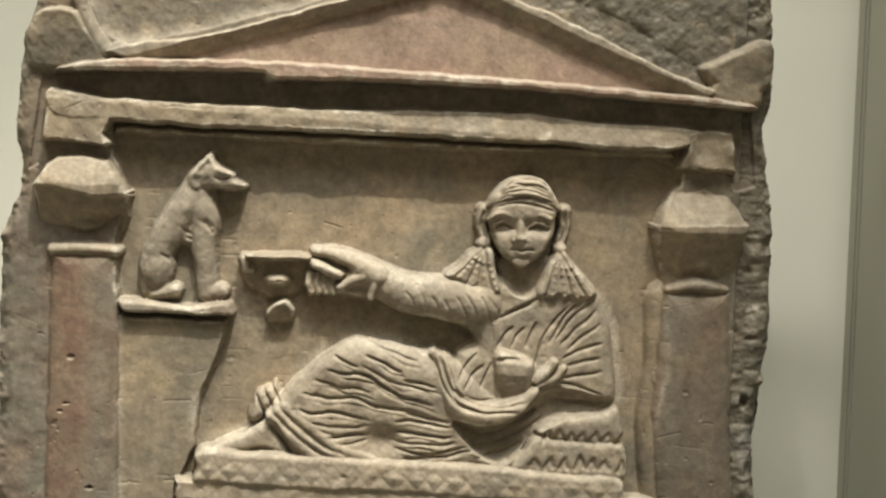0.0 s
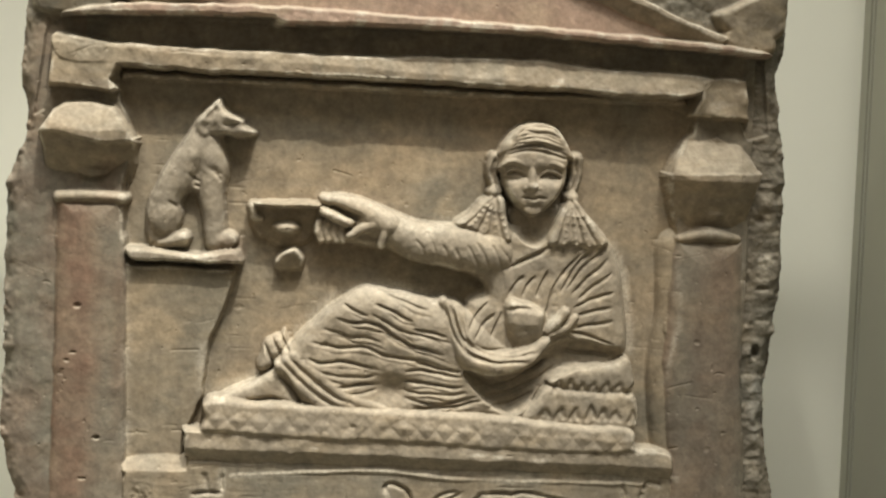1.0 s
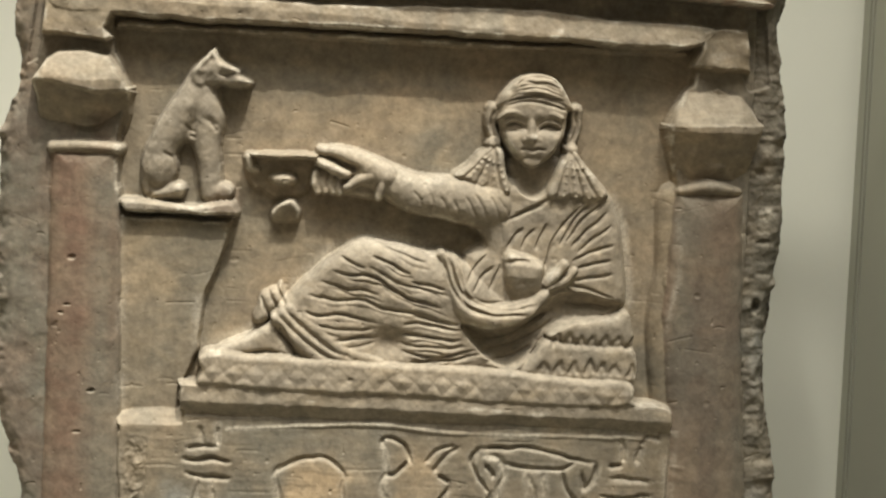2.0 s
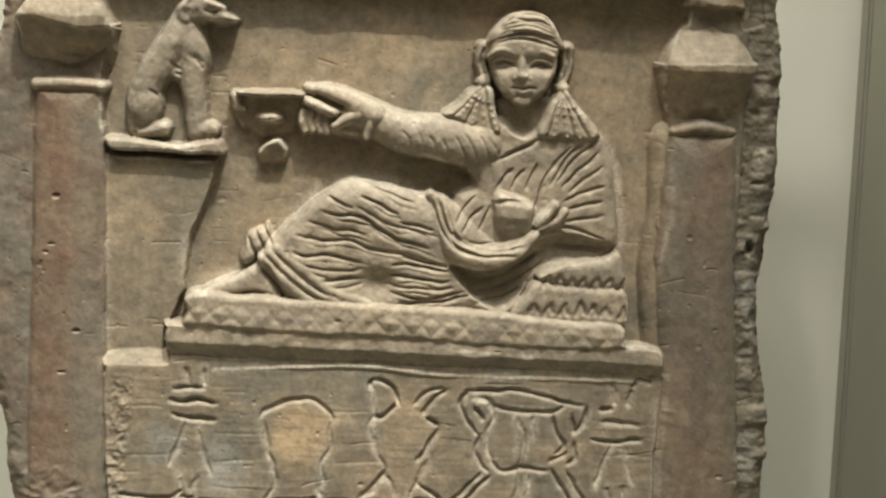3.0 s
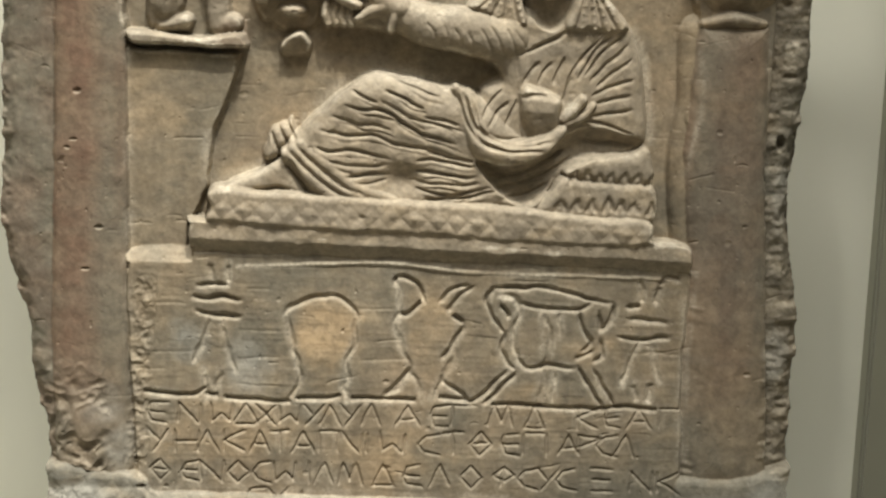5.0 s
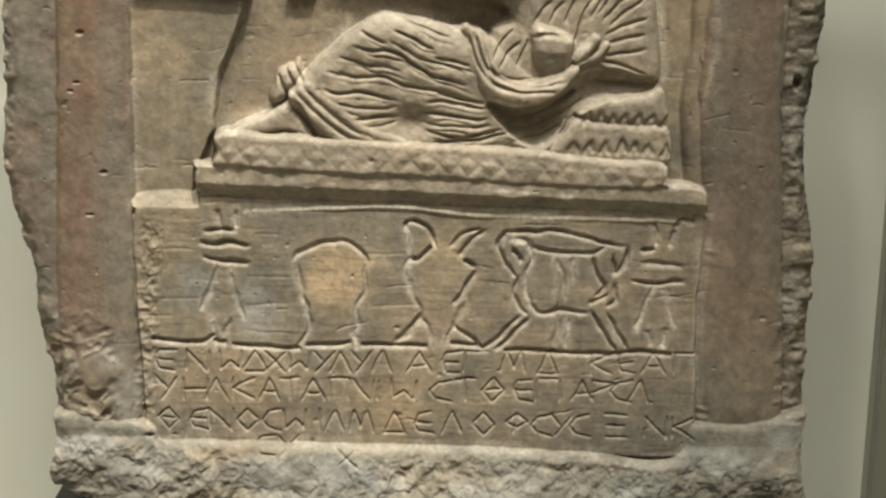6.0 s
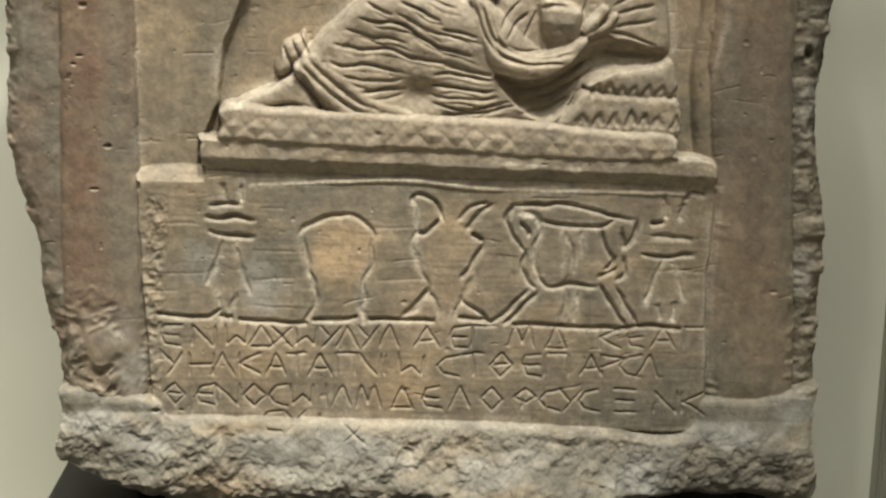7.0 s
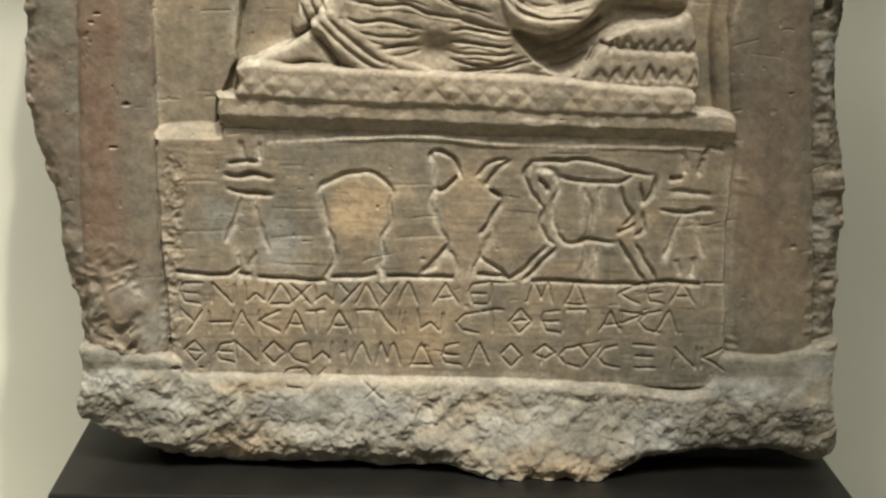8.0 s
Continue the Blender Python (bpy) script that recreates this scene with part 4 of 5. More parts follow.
# letters: strokes in a unit box
GLYPHS = {
    "A": ((0, 0, .5, 1), (.5, 1, 1, 0), (.2, .35, .8, .35)), "E": ((1, 1, .25, .9), (.25, .9, .1, .5), (.1, .5, .25, .1), (.25, .1, 1, 0), (.1, .5, .9, .5)),
    "N": ((0, 0, 0, 1), (0, 1, 1, 0), (1, 0, 1, 1)), "I": ((.5, 0, .5, 1),), "W": ((0, 1, .1, .1), (.1, .1, .5, .5), (.5, .5, .9, .1), (.9, .1, 1, 1)), "D": ((0, 0, .5, 1), (.5, 1, 1, 0), (0, 0, 1, 0)),
    "K": ((0, 0, 0, 1), (0, .5, 1, 1), (0, .5, 1, 0)), "Y": ((0, 1, .5, .5), (1, 1, .2, 0)), "L": ((0, 0, .5, 1), (.5, 1, 1, 0)), "M": ((0, 0, .2, 1), (.2, 1, .5, .2), (.5, .2, .8, 1), (.8, 1, 1, 0)),
    "G": ((0, 0, 0, 1), (0, 1, 1, 1)), "H": ((0, 0, 0, 1), (1, 0, 1, 1), (0, .5, 1, .5)), "X": ((0, 0, 1, 1), (0, 1, 1, 0)), "T": ((0, 1, 1, 1), (.5, 1, .5, 0)), "C": ((1, 1, .3, .85), (.3, .85, 0, .5), (0, .5, .3, .12), (.3, .12, 1, 0)),
    "Q": ((.5, 1, 0, .5), (0, .5, .5, 0), (.5, 0, 1, .5), (1, .5, .5, 1), (.1, .5, .9, .5)), "O": ((.5, 1, 0, .5), (0, .5, .5, 0), (.5, 0, 1, .5), (1, .5, .5, 1)), "R": ((0, 0, 0, 1), (0, 1, 1, .8), (1, .8, 0, .4)), "P": ((0, 0, 0, 1), (1, 0, 1, 1), (0, 1, 1, 1)),
    "F": ((.5, 1, 0, .6), (0, .6, .5, .3), (.5, .3, 1, .6), (1, .6, .5, 1), (.5, 1, .3, 0)), "Z": ((0, 0, 1, 0), (0, .5, 1, .5), (0, 1, 1, 1)),
}


def write(text, places, height, wide):
    for ch, (x, z) in zip(text, places):
        for a, b, c, d in GLYPHS[ch]:
            j = [0.5 * (random.random() - 0.5) for _ in range(4)]
            w = wide * (0.85 + 0.3 * random.random())
            p, q = (x + (a - .5) * w + j[0], z + (b - .5) * height + j[1]), (x + (c - .5) * w + j[2], z + (d - .5) * height + j[3])
            groove([p, q], 0.75, 1.2 + 0.5 * random.random(), [PANEL, BASE], n=2, wob=1.1)


BASE = kind_of("broken_foot")
lift(BASE, [(-195.2, 56.0), (-157.0, 57.5), (-138.4, 55.7), (-131.8, 47.8), (-118.6, 47.6), (-85.5, 47.4), (-24.3, 46.8), (9.3, 46.4), (65.6, 45.2), (116.7, 42.0), (128.3, 47.5), (132.6, 61.0), (158.2, 60.3), (200.7, 64.4), (206.6, -10.7), (68.5, -21.3), (-196.6, -15.1)],
     lambda x, z: 14.8 + 4.0 * np.sin(np.clip((50 - z) / 50, 0, 1) * 3.1) - 5.0 * np.clip((14 - z) / 14, 0, 1), 4.0, sink=True)
BASE_M = LAB == BASE
H += np.where(BASE_M, 22.0 * np.exp(-np.clip((abs(X - 46) - 22) / 34, 0, 9) ** 2) * np.clip((34 - Z) / 34, 0, 1) ** 1.6 + 6.0 * np.exp(-((X + 40) / 50) ** 2) * np.clip((30 - Z) / 30, 0, 1) ** 1.5, 0)
CHIP = np.clip((fbm(40, 2, 40) + 1.2) / 2, 0, 1)
FACET = lambda scale, seed: np.abs(lattice(scale, seed, X + 0.4 * Z, Z - 0.3 * X) - lattice(scale * 0.7, seed + 1, X - 0.5 * Z, Z + 0.2 * X))
ROCK = 2.2 * FACET(21, 601) - 0.9 * FACET(9, 611) + 0.55 * FACET(4.2, 621) - 0.35 * FACET(2.2, 625) + 0.18 * lattice(1.2, 627) + 0.8 * (1 - 2.2 * abs(fbm(26, 3, 51))) + 1.1 * fbm(13, 4, 61) + 1.6 * fbm(60, 2, 91) + 0.5 * np.round(1.5 * fbm(16, 2, 95)) - 0.4 + 0.22 * fbm(2.8, 2, 97)
FADE = np.clip((52 - 0.02 * X - Z) / 14, 0.10, 1)
smooth_patch = np.exp(-(((X + 63) / 36) ** 4 + ((Z - 38) / 12) ** 4)) * np.clip(0.9 + 0.5 * fbm(14, 3, 99), 0, 1)
H += np.where(BASE_M, ROCK * FADE * (1 - 0.94 * smooth_patch), 0)

write("ENWDXWYLYLAEGMDKEAG", [(-131.1, 88.1), (-115.5, 88.3), (-99.0, 88.5), (-86.7, 88.7), (-76.8, 88.8), (-64.7, 89.0), (-53.4, 89.2), (-44.6, 89.3), (-34.1, 89.4), (-23.9, 89.5), (-5.9, 89.8), (9.6, 90.0), (21.8, 90.2), (40.7, 90.4), (57.3, 90.6), (84.3, 91.0), (96.3, 91.2), (110.0, 91.3), (125.3, 91.6)], 11.0, 11.0)
write("YHLKATAGNIWCTQEPARCL", [(-129.4, 73.9), (-116.2, 74.0), (-105.7, 74.2), (-91.9, 74.4), (-79.8, 74.5), (-69.3, 74.6), (-57.7, 74.8), (-45.0, 75.0), (-34.4, 75.1), (-26.1, 75.2), (-13.4, 75.4), (5.0, 75.6), (16.7, 75.8), (30.6, 75.9), (45.6, 76.1), (58.4, 76.3), (75.2, 76.5), (85.8, 76.6), (94.8, 76.8), (103.7, 76.9)], 11.4, 11.2)
write("QENOCWILMDELOFCYCZNK", [(-128.8, 58.9), (-114.1, 58.9), (-103.3, 58.9), (-90.3, 58.9), (-78.1, 58.9), (-66.5, 58.9), (-54.8, 58.9), (-47.0, 58.9), (-33.7, 58.9), (-17.8, 58.9), (-3.3, 58.9), (11.0, 58.9), (26.9, 58.9), (43.2, 58.9), (55.8, 58.9), (65.3, 58.8), (74.6, 58.8), (92.9, 58.8), (113.1, 58.8), (127.2, 58.8)], 11.2, 10.6)
write("EYIX", [(-80.7, 46.2), (-70.2, 46.4), (-57.9, 45.1), (-40.7, 41.2)], 9.0, 10.5)

# wear: a soft pass, chipped rim, tool marks, pits
RAGGED_CUT = fbm(30, 2, 147)
for _ in range(1):
    K = np.pad(H, 1, mode="edge")
    H = 0.4 * H + 0.1 * (K[:-2, 1:-1] + K[2:, 1:-1] + K[1:-1, :-2] + K[1:-1, 2:]) + 0.05 * (K[:-2, :-2] + K[2:, 2:] + K[:-2, 2:] + K[2:, :-2])
H += 0.10 * fbm(5, 3, 101) + 0.45 * fbm(30, 3, 111) + 0.06 * lattice(1.3, 121)
H += np.where(LAB == PANEL, 0.09 * lattice(1.0, 131, X * 0.08, Z * 0.7), 0)
CARVED = np.isin(LAB, [FIG, DOG, COUCH, MATTRESS, CUSHION, RAKE, CORNICE, ARCHI, CAPITAL, ABACUS, BLOCK, LEDGE])
H += np.where(CARVED, 0.35 * fbm(7, 3, 135) + 0.3 * abs(fbm(11, 2, 138)), 0)
SCORE = lattice(1.6, 145, X * 0.12, Z)
H -= np.where((LAB == NICHE) & (SCORE > 0.72) & (RAGGED_CUT > 0.2), (SCORE - 0.72) * 1.6, 0)
# crumbled strip beside the panel, ribbed chisel marks beside the right shaft, lumps at the left shaft's foot
STRIP = np.clip(1 - abs(X - (-139.5 + 0.035 * (Z - 100))) / 6.5, 0, 1) ** 0.5 * np.clip((164 - Z) / 12, 0, 1) * np.clip((Z - 46) / 8, 0, 1)
H -= np.where((LAB == PANEL) | (LAB == SHAFT), STRIP * (0.8 + 0.9 * FACET(5, 631) + 0.6 * fbm(4, 3, 641)), 0)
groove([(-145.6, 138.0), (-144.6, 112.0), (-142.2, 84.0), (-140.8, 58.0)], 1.0, 2.2, [PANEL, SHAFT])
RIBS = np.sin(Z * 1.15 + 2.5 * lattice(20, 651) + 0.06 * X) * np.clip(0.3 + fbm(16, 2, 661), 0, 1)
H -= np.where((X > 128) & (X < 142) & (Z < 150) & (Z > 60), 0.45 * RIBS * np.clip(1 - abs(X - 135) / 7, 0, 1), 0)
H -= np.where((X > 170) & (Z < 330) & (Z > 62), (0.7 * lattice(4.5, 731, X * 0.2, Z) + 0.5 * lattice(2.2, 741, X * 0.25, Z)) * np.clip((X - 170) / 3, 0, 1), 0)
LUMPS = np.clip((118 - Z) / 30, 0, 1) * np.clip((-150 - X) / 8, 0, 1) * np.where(LAB == BASE, 0, 1)
BLISTER = np.exp(-(((X - -163.2) / 10.5) ** 2 + ((Z - 82.6) / 9.0) ** 2) ** 2)
H += LUMPS * (1 - BLISTER) * (1.5 * FACET(12, 671) - 1.4 * FACET(6, 681) + 0.5 * fbm(5, 3, 691)) + 2.2 * BLISTER
PITS = lattice(2.3, 141)
H -= np.where(PITS > 0.9, (PITS - 0.9) * 7, 0)


def dent(cx, cz, rx, rz, depth):
    w = window(np.array([(cx - 2 * rx, cz - 2 * rz), (cx + 2 * rx, cz + 2 * rz)]), 1)
    H[w] = H[w] - depth * np.exp(-(((X[w] - cx + WOBBLE_X[w]) / rx) ** 2 + ((Z[w] - cz + WOBBLE_Z[w]) / rz) ** 2) ** 2)


for cx, cz, rx, rz, depth in ((173.8, 231.8, 2.6, 5.5, 6.0), (-138.0, 50.5, 2.8, 1.5, 3.0), (172.2, 300.0, 3.5, 4.0, 3.0), (176.2, 265.0, 4, 2.5, 2.5), (177.8, 197.3, 3, 6, 3),
                              (-170.7, 246.1, 2.6, 2.0, 1.6), (-174.8, 218.5, 2.0, 1.2, 1.4), (-159.7, 179.8, 2.4, 1.5, 1.6), (-172.1, 222.7, 2.4, 1.2, 1.4), (-159.3, 180.3, 1.6, 1.6, 1.6), (-166.2, 159.7, 2.6, 1.2, 1.5)):
    dent(cx, cz, 0.75 * rx, 0.6 * rz, 0.8 * depth)
for _ in range(110):
    r = 0.4 + 0.9 * random.random() ** 3
    dent(-205 + 400 * random.random(), 50 + 390 * random.random(), r * (0.8 + 1.2 * random.random()), r, 0.25 + 0.6 * r * random.random())
for _ in range(90):
    cx, cz, slant = -200 + 380 * random.random(), 55 + 330 * random.random(), 0.8 * (random.random() - 0.5)
    span = 2 + 9 * random.random() ** 2
    groove([(cx - span, cz - slant * span), (cx, cz + 0.6 * random.random()), (cx + span, cz + slant * span)], 0.55, 0.2 + 0.35 * random.random(), [NICHE, PANEL, SHAFT, PEDESTAL, ARCHI, COUCH, TYMP, SLAB])
EDGE = np.clip(SLAB_IN / 9, 0, 1)
H -= (1 - EDGE) ** 2 * (7 + 4 * fbm(9, 3, 151)) * np.where(LAB == BASE, 0.55, 1)
MARGIN = (LAB == SLAB) & (X > 166)
H += np.where(MARGIN, 0.8 * fbm(7, 4, 161) - 3.0 + 0.5 * lattice(2.2, 163, X * 0.3, Z), 0)

# ---- stains, chips and some painted light and shade, each a field over the slab ----
STAINS = {name: np.zeros(X.shape) for name in ("red", "ochre", "slate_shade", "lime", "wear_light")}
RAGGED = fbm(18, 4, 201)


def smear(name, pts, amount, parts=None):
    """A ragged patch of colour round one or more spots given as x, z, half width, half height."""
    for cx, cz, rx, rz in pts:
        q = np.hypot((X - cx) / rx, (Z - cz) / rz) + 0.35 * RAGGED
        f = amount * np.clip(1.6 - 1.5 * q, 0, 1)
        if parts is not None:
            f = np.where(np.isin(LAB, parts), f, 0)
        STAINS[name] = np.maximum(STAINS[name], f)


STREAK = 0.5 + 0.55 * lattice(6.0, 211, X, Z * 0.08) + 0.35 * lattice(15.0, 212, X, Z * 0.25) + 0.3 * fbm(14, 3, 221)
BROAD = 0.5 + 1.1 * lattice(17.0, 213, X, Z * 0.12) + 0.4 * fbm(22, 3, 222)
STAINS["red"] += np.where(LAB == SHAFT, np.clip(0.15 + 0.45 * STREAK + 0.4 * BROAD, 0.1, 1.0) * np.where(X < 0, 1.0, 0.6) * np.clip((Z - 60) / 60, 0.2, 1), 0)
STAINS["slate_shade"] += np.where(LAB == SHAFT, np.clip(0.75 - 0.7 * BROAD, 0.0, 0.7) + np.where(X > 0, 0.4, 0.0), 0)
STAINS["red"] += np.where(np.isin(LAB, [TYMP, CORNICE]), np.clip(0.08 + 0.3 * RAGGED, 0, 0.4), 0)
STAINS["red"] += np.where((LAB == SLAB) & (X < -170), np.clip(0.3 + 0.4 * RAGGED, 0, 0.5), 0)
smear("red", [(-98, 274, 8, 12), (-168, 240, 14, 60), (-158, 300, 8, 30), (145, 240, 14, 50), (145, 180, 12, 40)], 0.45)
BANDS = np.clip(2.2 * lattice(7.0, 231, X, X * 0) - 0.2, 0, 1)
STAINS["slate_shade"] += np.where(LAB == ARCHI, 0.55 * BANDS * ((X > -80) & (X < 60)), 0)
smear("slate_shade", [(-178, 80, 16, 26), (-118, 128, 18, 18), (-86, 122, 13, 20), (-170, 40, 24, 8), (-90, 40, 30, 14), (-50, 30, 40, 12), (60, 22, 50, 18), (155, 40, 26, 16), (178, 130, 14, 90), (152, 120, 14, 110), (150, 250, 12, 50), (168, 60, 16, 60), (-198, 180, 12, 120), (-190, 100, 12, 40), (182, 250, 12, 60), (190, 340, 14, 80), (184, 200, 12, 120), (110, 60, 60, 30)], 0.8)
smear("ochre", [(-48, 125, 17, 26), (-46, 104, 13, 16), (-92, 43, 26, 5)], 0.95)
smear("ochre", [(-70, 250, 30, 20), (110, 300, 30, 40), (-20, 325, 60, 14), (-130, 230, 22, 40)], 0.28)
smear("ochre", [(-90, 78, 50, 22), (60, 100, 24, 8), (0, 140, 14, 16), (-20, 70, 40, 16), (5, 30, 40, 10), (90, 120, 20, 14)], 0.5)
# Both side margins darkened, the left one most.
STAINS["slate_shade"] = np.where((LAB == SLAB) & ((X > 160) | ((X < -170) & (Z < 330))), np.maximum(STAINS["slate_shade"], 0.5 + 0.4 * RAGGED), STAINS["slate_shade"])
STAINS["slate_shade"] = np.where((LAB == SLAB) & (X < -182) & (Z < 320) & (Z > 110), np.maximum(STAINS["slate_shade"], 0.98 + 0.2 * RAGGED), STAINS["slate_shade"])
# Field over the gable and the top-left block darkened too.
smear("slate_shade", [(-115, 440, 70, 30), (110, 440, 70, 36), (-185, 405, 14, 16)], 0.6)
smear("slate_shade", [(-178, 405, 30, 24), (-150, 402, 20, 8)], 0.85)
# Panel greyer in patches; its right part also darkened to imitate weaker light.
STAINS["slate_shade"] = np.where(LAB == PANEL, np.maximum(STAINS["slate_shade"], np.clip(0.22 + 0.4 * RAGGED + 0.25 * np.clip((X - 10) / 60, 0, 1), 0, 0.8)), STAINS["slate_shade"])
STAINS["slate_shade"] = np.clip(STAINS["slate_shade"], 0, 1)
smear("lime", [(-176, 46, 26, 9), (-160, 88, 13, 12), (-140, 34, 16, 10), (-80, 33, 22, 12), (-46, 34, 36, 10), (-20, 28, 26, 7), (20, 24, 24, 9), (44, 30, 18, 7), (-60, 20, 40, 7), (100, 22, 24, 12), (150, 44, 24, 8), (178, 56, 14, 8)], 0.62)
smear("lime", [(-118, 124, 14, 12), (-86, 110, 12, 14), (-150, 70, 10, 14), (178, 120, 8, 22), (176, 200, 7, 20)], 0.4)
smear("slate_shade", [(-155, 24, 44, 15), (-96, 26, 30, 9), (140, 20, 50, 14)], 0.75)
smear("slate_shade", [(151, 140, 8, 110), (148, 80, 9, 40)], 1.0, [SHAFT])
STAINS["slate_shade"] = np.clip(STAINS["slate_shade"], 0, 1)
smear("ochre", [(50, 8, 34, 11), (-104, 42, 20, 5), (-100, 16, 34, 9)], 0.7)
PAD = 5
SUM = np.zeros(X.shape)
BIG = np.pad(H, PAD, mode="edge")
for di in range(0, 2 * PAD + 1, 2):
    for dj in range(0, 2 * PAD + 1, 2):
        SUM += BIG[di:di + X.shape[0], dj:dj + X.shape[1]]
PROUD = H - SUM / 36
STAINS["wear_light"] = np.clip((PROUD - 0.8) * 0.6, 0, 0.8) * np.clip(fbm(7, 3, 241) * 1.3 + 0.1, 0, 1)
# crumbled pale lime along the lips of the incised lines
CUT = np.pad(np.clip(-PROUD - 0.12, 0, 0.5), PAD, mode="edge")
LIP = np.zeros(X.shape)
for di in range(0, 2 * PAD + 1, 2):
    for dj in range(0, 2 * PAD + 1, 2):
        LIP += CUT[di:di + X.shape[0], dj:dj + X.shape[1]] / 36
LIP = np.clip(4.0 * LIP, 0, 1) * np.clip(0.45 + 1.0 * fbm(9, 3, 251), 0, 1) * ((Z < 168) & (Z > 25) & (X > -140) & (X < 140))
STAINS["wear_light"] = np.maximum(STAINS["wear_light"], 0.5 * LIP)
smear("wear_light", [(54.0, 314.1, 2.0, 1.6), (-3.2, 389.8, 3, 1.2), (-74.4, 389.2, 5, 2.0), (31.1, 176.9, 5, 1.2), (42.6, 176.1, 4, 1.4), (61.4, 174.9, 6, 1.4),
               (-51.3, 178.4, 4, 0.8), (177.3, 279.1, 4.5, 4.0), (65.3, 366.2, 2.4, 2.2), (66.9, 245.4, 4, 5)], 0.95)



def run_stain(name, pts, width, amount):
    """A ragged pale line of lime, dusting or painted edge light along a path."""
    p = curve(pts)
    w = window(p, 3 * width)
    d, _ = along(p, X[w] + 2 * WOBBLE_X[w], Z[w])
    f = amount * np.exp(-(d / width) ** 2) * np.clip(0.75 + 0.6 * RAGGED[w], 0, 1)
    STAINS[name][w] = np.maximum(STAINS[name][w], f)


for pts, width, amount in (([(-147.8, 263.6), (-146.5, 226.2), (-145.8, 180.0)], 2.2, 0.5), ([(-145.8, 236.3), (-145.3, 198.8), (-146.9, 163.4)], 2.2, 0.45), ([(98.2, 284.2), (102.9, 271.2), (107.2, 250.7), (109.3, 230.2)], 2.6, 0.55), ([(129.9, 274.9), (130.9, 251.4), (129.5, 233.7), (126.4, 215.9)], 1.8, 0.4),
                           ([(-49.8, 305.2), (-26.6, 301.4), (-9.0, 292.1), (1.3, 289.0), (17.1, 294.7)], 3.0, 0.5), ([(-73.1, 223.6), (-53.6, 243.7), (-36.7, 257.0), (-19.4, 259.8), (9.7, 256.0)], 3.0, 0.5), ([(-104.1, 201.0), (-87.1, 209.6), (-75.7, 214.8)], 3.0, 0.45), ([(-109.1, 227.0), (-107.6, 203.8)], 3.0, 0.4),
                           ([(-66.8, 134.0), (-62.6, 118.7), (-61.8, 110.3)], 2.0, 0.6), ([(-34.1, 130.3), (-37.2, 119.1), (-38.1, 103.6)], 2.4, 0.65), ([(-12.3, 132.0), (-3.6, 109.7), (1.7, 98.5)], 2.0, 0.6), ([(17.8, 133.9), (12.7, 118.4), (5.0, 98.5)], 2.4, 0.6), ([(-13.8, 156.9), (-11.9, 140.4)], 1.6, 0.6),
                           ([(47.3, 113.3), (35.3, 100.4)], 1.8, 0.5), ([(58.5, 144.2), (58.4, 119.1), (56.5, 99.2)], 1.6, 0.45), ([(79.0, 116.5), (93.8, 96.9)], 1.6, 0.45), ([(-144.6, 149.3), (-143.0, 116.1), (-141.0, 70.9)], 3.0, 0.35), ([(129.4, 153.7), (130.3, 111.6), (131.7, 68.6)], 2.2, 0.4), ([(-14.4, 96.4), (-58.2, 95.8), (-129.2, 96.0)], 1.8, 0.4),
                           ([(-149.7, 292.6), (-148.4, 272.7)], 2.0, 0.35), ([(163.1, 282.3), (165.0, 253.1), (165.4, 229.7)], 1.8, 0.3)):
    run_stain("wear_light", pts, width, amount)
# Panel's lit top edge, its brightness painted on as a pale line.
run_stain("wear_light", [(-91.8, 162.8), (-59.5, 164.6), (-21.6, 166.6), (19.4, 163.6), (60.5, 163.1), (93.6, 163.3), (124.6, 162.8)], 1.2, 0.7)
for k, pts in enumerate(SCRAPES):
    run_stain("wear_light", pts, 2.2, 0.55 + 0.2 * math.sin(k * 1.9))
# Pale line set slightly below each cut.
for k, pts in enumerate(CUTS):
    run_stain("wear_light", [(x, z - 0.7) for x, z in pts], 1.3, 0.25 + 0.2 * math.sin(k * 2.7))

# ---- the relief becomes meshes: one for each carved element ----
def pieces(mask, crumbs=25):
    """Split a mask of cells into its separate islands; crumbs go with the largest."""
    up = []

    def root(k):
        while up[k] != k:
            up[k] = up[up[k]]
            k = up[k]
        return k

    ident = np.full(mask.shape, -1)
    before = []
    for i, row in enumerate(mask):
        edge = np.flatnonzero(np.diff(np.concatenate([[0], row.astype(int), [0]])))
        runs = []
        for a, b in zip(edge[::2], edge[1::2]):
            k = len(up)
            up.append(k)
            for c, d, q in before:
                if c < b and a < d:
                    up[root(q)] = root(k)
            ident[i, a:b] = k
            runs.append((a, b, k))
        before = runs
    table = np.array([root(k) for k in range(len(up))] + [-1])
    ident = table[ident]
    ids, counts = np.unique(ident[ident >= 0], return_counts=True)
    if not len(ids):
        return []
    main = ids[counts.argmax()]
    for q, c in zip(ids, counts):
        if c < crumbs:
            ident[ident == q] = main
    return [ident == q for q in ids if (ident == q).any()]


stele = tagged(new("funerary_stele"), "carved brown limestone funerary stele with Greek letters on a plinth", "stele")
SOLID = SLAB_IN > 0
CELL = SOLID[:-1, :-1] & SOLID[1:, :-1] & SOLID[:-1, 1:] & SOLID[1:, 1:]
KEY = np.where(CELL, LAB[:-1, :-1], -1)
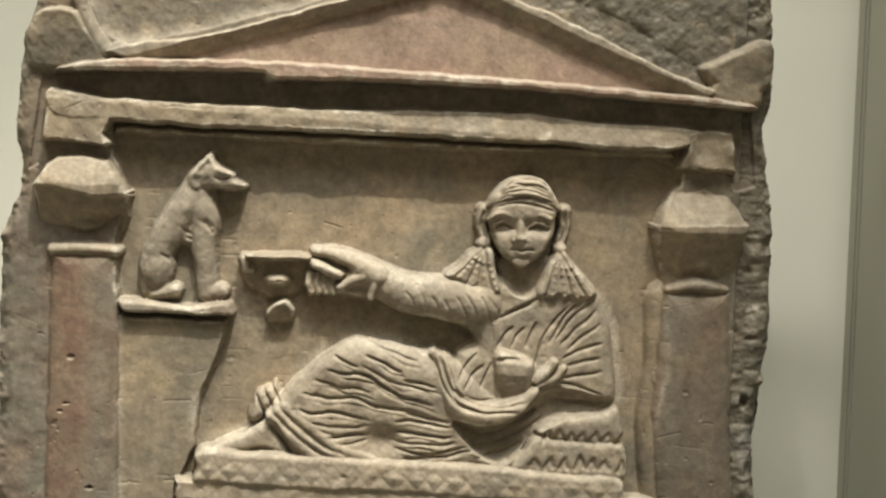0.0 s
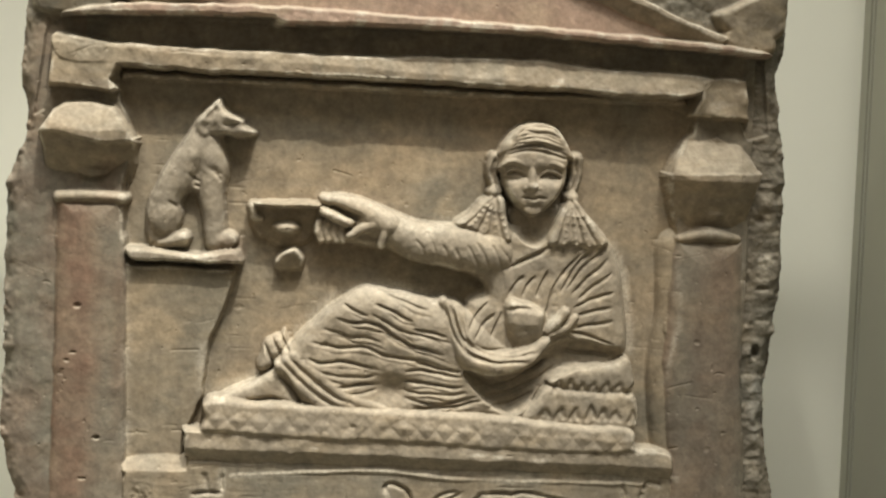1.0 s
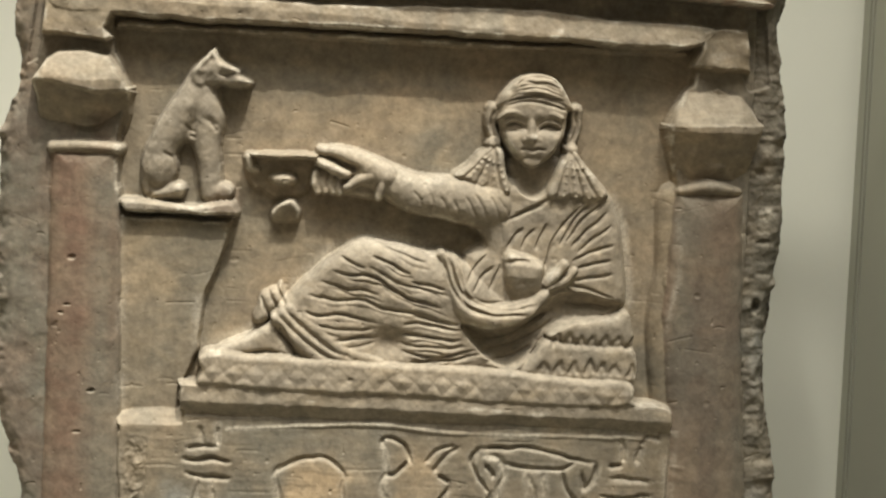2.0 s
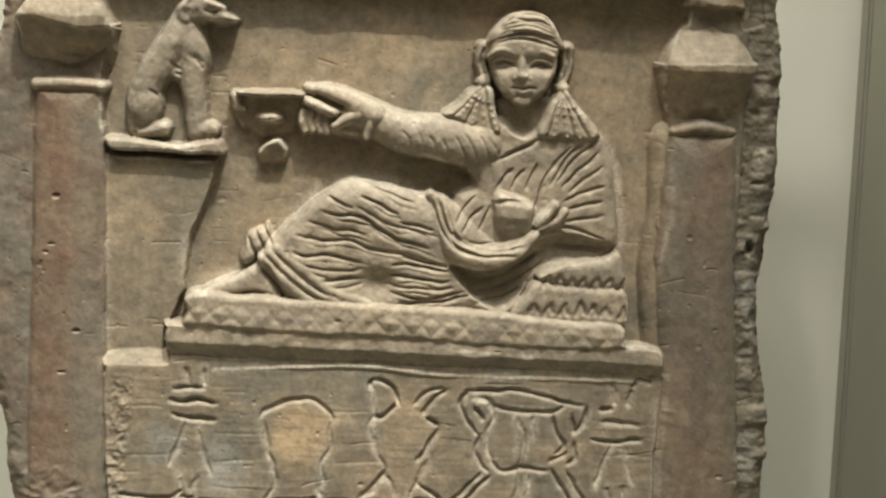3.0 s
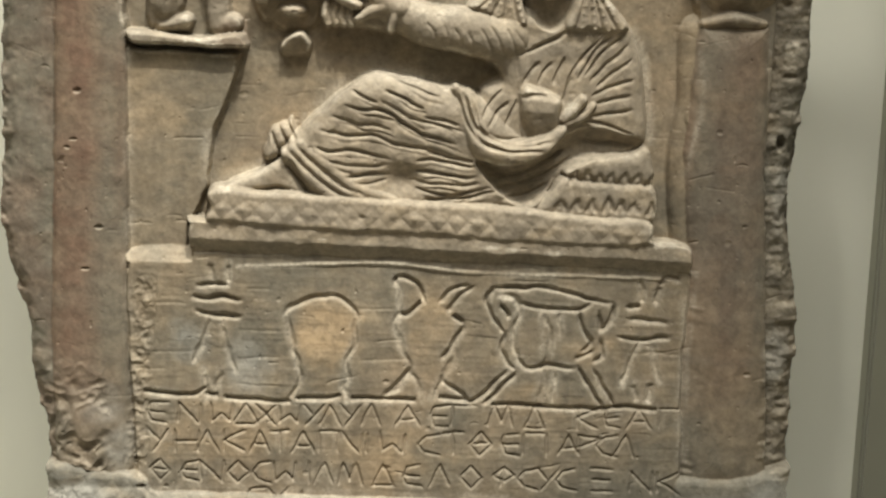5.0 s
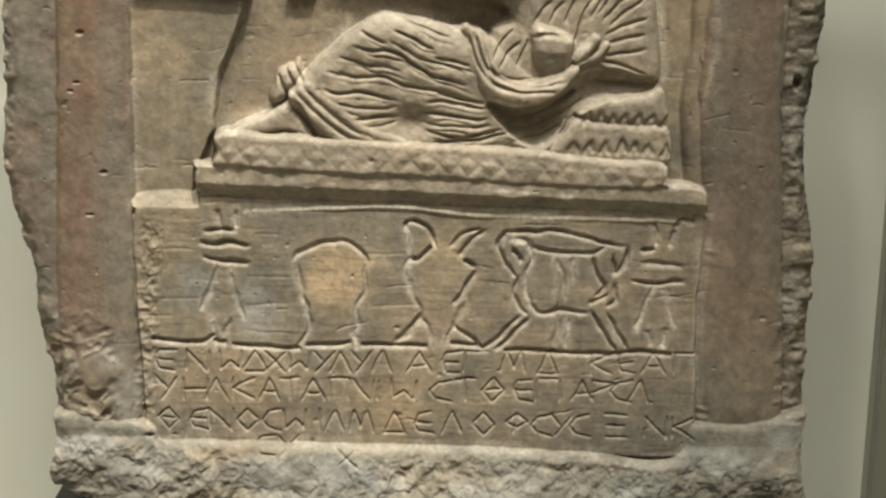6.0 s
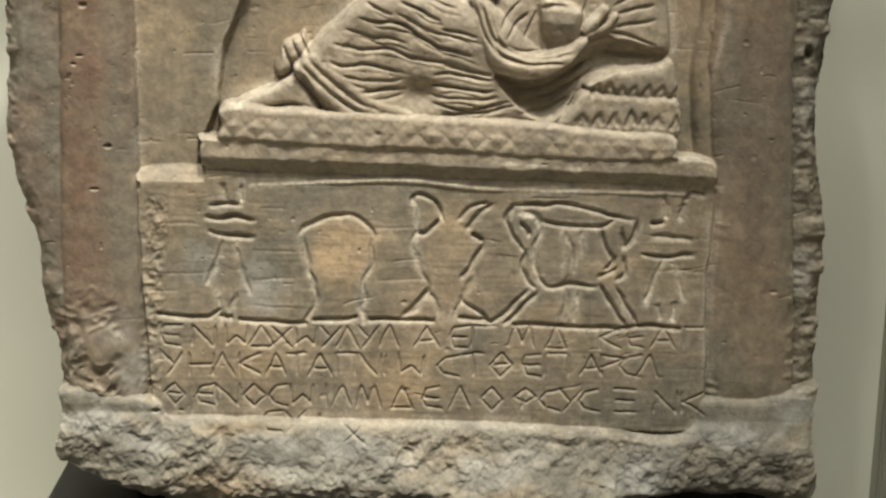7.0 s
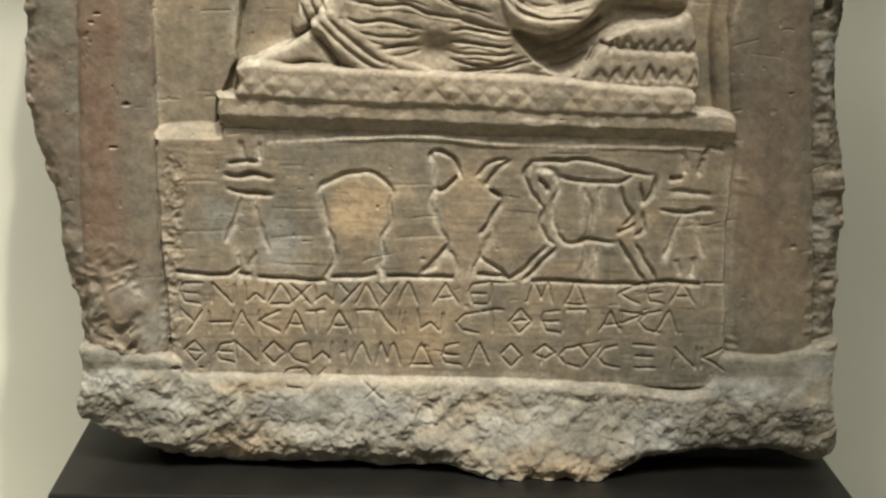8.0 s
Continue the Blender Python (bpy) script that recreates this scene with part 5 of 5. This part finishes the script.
for k in range(len(NAMES)):
    parts = pieces(KEY == k, 0)
    for m in parts:
        if 0 < m.sum() < 900 and (KEY == k).sum() > 1800 and (m.sum() < 150 or NAMES[k] not in ("capital_ring", "abacus", "corner_block", "drinking_cup")):
            i, j = np.where(m)
            box_i, box_j = slice(max(i.min() - 2, 0), i.max() + 3), slice(max(j.min() - 2, 0), j.max() + 3)
            near = KEY[box_i, box_j][~m[box_i, box_j]]
            near = near[(near >= 0) & (near != k)]
            if len(near):
                KEY[m] = np.bincount(near).argmax()
INNER = np.zeros(X.shape, bool)
INNER[1:-1, 1:-1] = CELL[:-1, :-1] & CELL[1:, :-1] & CELL[:-1, 1:] & CELL[1:, 1:]
OUTER = ~INNER
# the broken sides follow the grid's rim, eased onto the true outline
XS, ZS = X + 0, Z + 0
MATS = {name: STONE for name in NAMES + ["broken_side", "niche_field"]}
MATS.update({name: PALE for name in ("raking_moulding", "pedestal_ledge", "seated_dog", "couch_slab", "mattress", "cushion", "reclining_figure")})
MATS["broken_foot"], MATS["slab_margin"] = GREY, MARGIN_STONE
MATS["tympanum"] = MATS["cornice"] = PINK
LABELS = {"cornice": "pinkish painted horizontal cornice with a chipped edge", "column_shaft": "column shaft with red pigment traces", "reclining_figure": "draped reclining banquet figure carved in high relief",
          "seated_dog": "seated dog carved in relief", "inscribed_panel": "panel with incised vessels and Greek letters", "broken_foot": "rough broken grey foot of the slab", "mattress": "mattress carved with zigzag notches",
          "capital": "flaring plain capital", "tympanum": "pink stained triangular gable field"}


SLOPE_Z, SLOPE_X = np.gradient(H, STEP)
FACING = np.stack([-SLOPE_X, -np.ones(X.shape), -SLOPE_Z], -1)
FACING /= np.linalg.norm(FACING, axis=-1, keepdims=True)


def relief_mesh(name, mask, back, label="", shell=False):
    used = np.zeros(X.shape, bool)
    used[:-1, :-1] |= mask
    used[1:, :-1] |= mask
    used[:-1, 1:] |= mask
    used[1:, 1:] |= mask
    idx = np.full(X.shape, -1)
    idx[used] = np.arange(used.sum())
    front = np.column_stack([XS[used], -H[used], ZS[used]]) / 1000
    a, b, c, d = idx[:-1, :-1][mask], idx[:-1, 1:][mask], idx[1:, 1:][mask], idx[1:, :-1][mask]
    quads = np.column_stack([a, b, c, d])
    # walls from the rim back into the block
    e = np.vstack([quads[:, [0, 1]], quads[:, [1, 2]], quads[:, [2, 3]], quads[:, [3, 0]]]).astype(np.int64)
    n = len(front)
    code, rev = e[:, 0] * n + e[:, 1], e[:, 1] * n + e[:, 0]
    rim = e[~np.isin(code, rev)]
    if not shell:
        outer = OUTER[used]
        rim = rim[~(outer[rim[:, 0]] & outer[rim[:, 1]])]
    rv = np.unique(rim)
    pos = np.full(n, -1)
    pos[rv] = rv
    verts, faces = [front], [quads]
    count = n
    for k, depth in enumerate(back):
        ring = front[rv].copy()
        ring[:, 1] = depth
        if len(back) > 1:
            g = ring * 1000
            ring[:, 0] += 0.0012 * lattice(6.0, 171 + k, g[:, 0] + 9 * k, g[:, 2])
            ring[:, 2] += 0.0012 * lattice(6.0, 181 + k, g[:, 0], g[:, 2] + 9 * k)
        prev = pos.copy()
        pos[rv] = np.arange(count, count + len(rv))
        p0, p1 = prev[rim[:, 0]], prev[rim[:, 1]]
        faces.append(np.column_stack([p1, p0, pos[rim[:, 0]], pos[rim[:, 1]]]))
        verts.append(ring)
        count += len(rv)
    if shell:
        m6 = mask[:-5:5, :-5:5] & mask[5::5, :-5:5][:mask[:-5:5].shape[0]] & mask[:-5:5, 5::5][:, :mask[:, :-5:5].shape[1]]
        i, j = np.where(m6)
        for di, dj in ((0, 0), (0, 5), (5, 5), (5, 0)):
            pt = np.column_stack([X[i * 5 + di, j * 5 + dj], 0 * i + 60.0, Z[i * 5 + di, j * 5 + dj]]) / 1000
            verts.append(pt)
        r = np.arange(len(i)) + count
        faces = faces[1:] + [np.column_stack([r + 3 * len(i), r + 2 * len(i), r + len(i), r])]
    v, q = np.vstack(verts), np.vstack(faces)
    if shell:
        keep, inv = np.unique(q, return_inverse=True)
        v, q = v[keep], inv.reshape(q.shape)
    me = bpy.data.meshes.new(name)
    me.vertices.add(len(v))
    me.vertices.foreach_set("co", v.ravel())
    me.loops.add(q.size)
    me.loops.foreach_set("vertex_index", q.ravel().astype(np.int32))
    me.polygons.add(len(q))
    me.polygons.foreach_set("loop_start", np.arange(0, q.size, 4, dtype=np.int32))
    me.polygons.foreach_set("use_smooth", np.arange(len(q)) < (0 if shell else len(quads)))
    me.materials.append(MATS[name])
    me.update(calc_edges=True)
    me.validate()
    if not shell:
        # shade across the seams between carved elements as one surface
        facing = np.zeros((len(v), 3))
        facing[:used.sum()] = FACING[used]
        me.normals_split_custom_set_from_vertices(facing.tolist())
        for key, field in STAINS.items():
            me.attributes.new(key, "FLOAT", "POINT").data.foreach_set("value", np.concatenate([field[used], np.zeros(len(v) - used.sum())]).astype(np.float32))
    ob = new(name, me)
    ob.parent = stele
    return tagged(ob, label) if label else ob


for k, name in enumerate(NAMES):
    for m in pieces(KEY == k):
        relief_mesh(name, m, [0.012], LABELS.get(name, ""))
relief_mesh("broken_side", CELL, [0.004, 0.016, 0.03, 0.045, 0.06], "rough broken sides and back of the slab", shell=True)
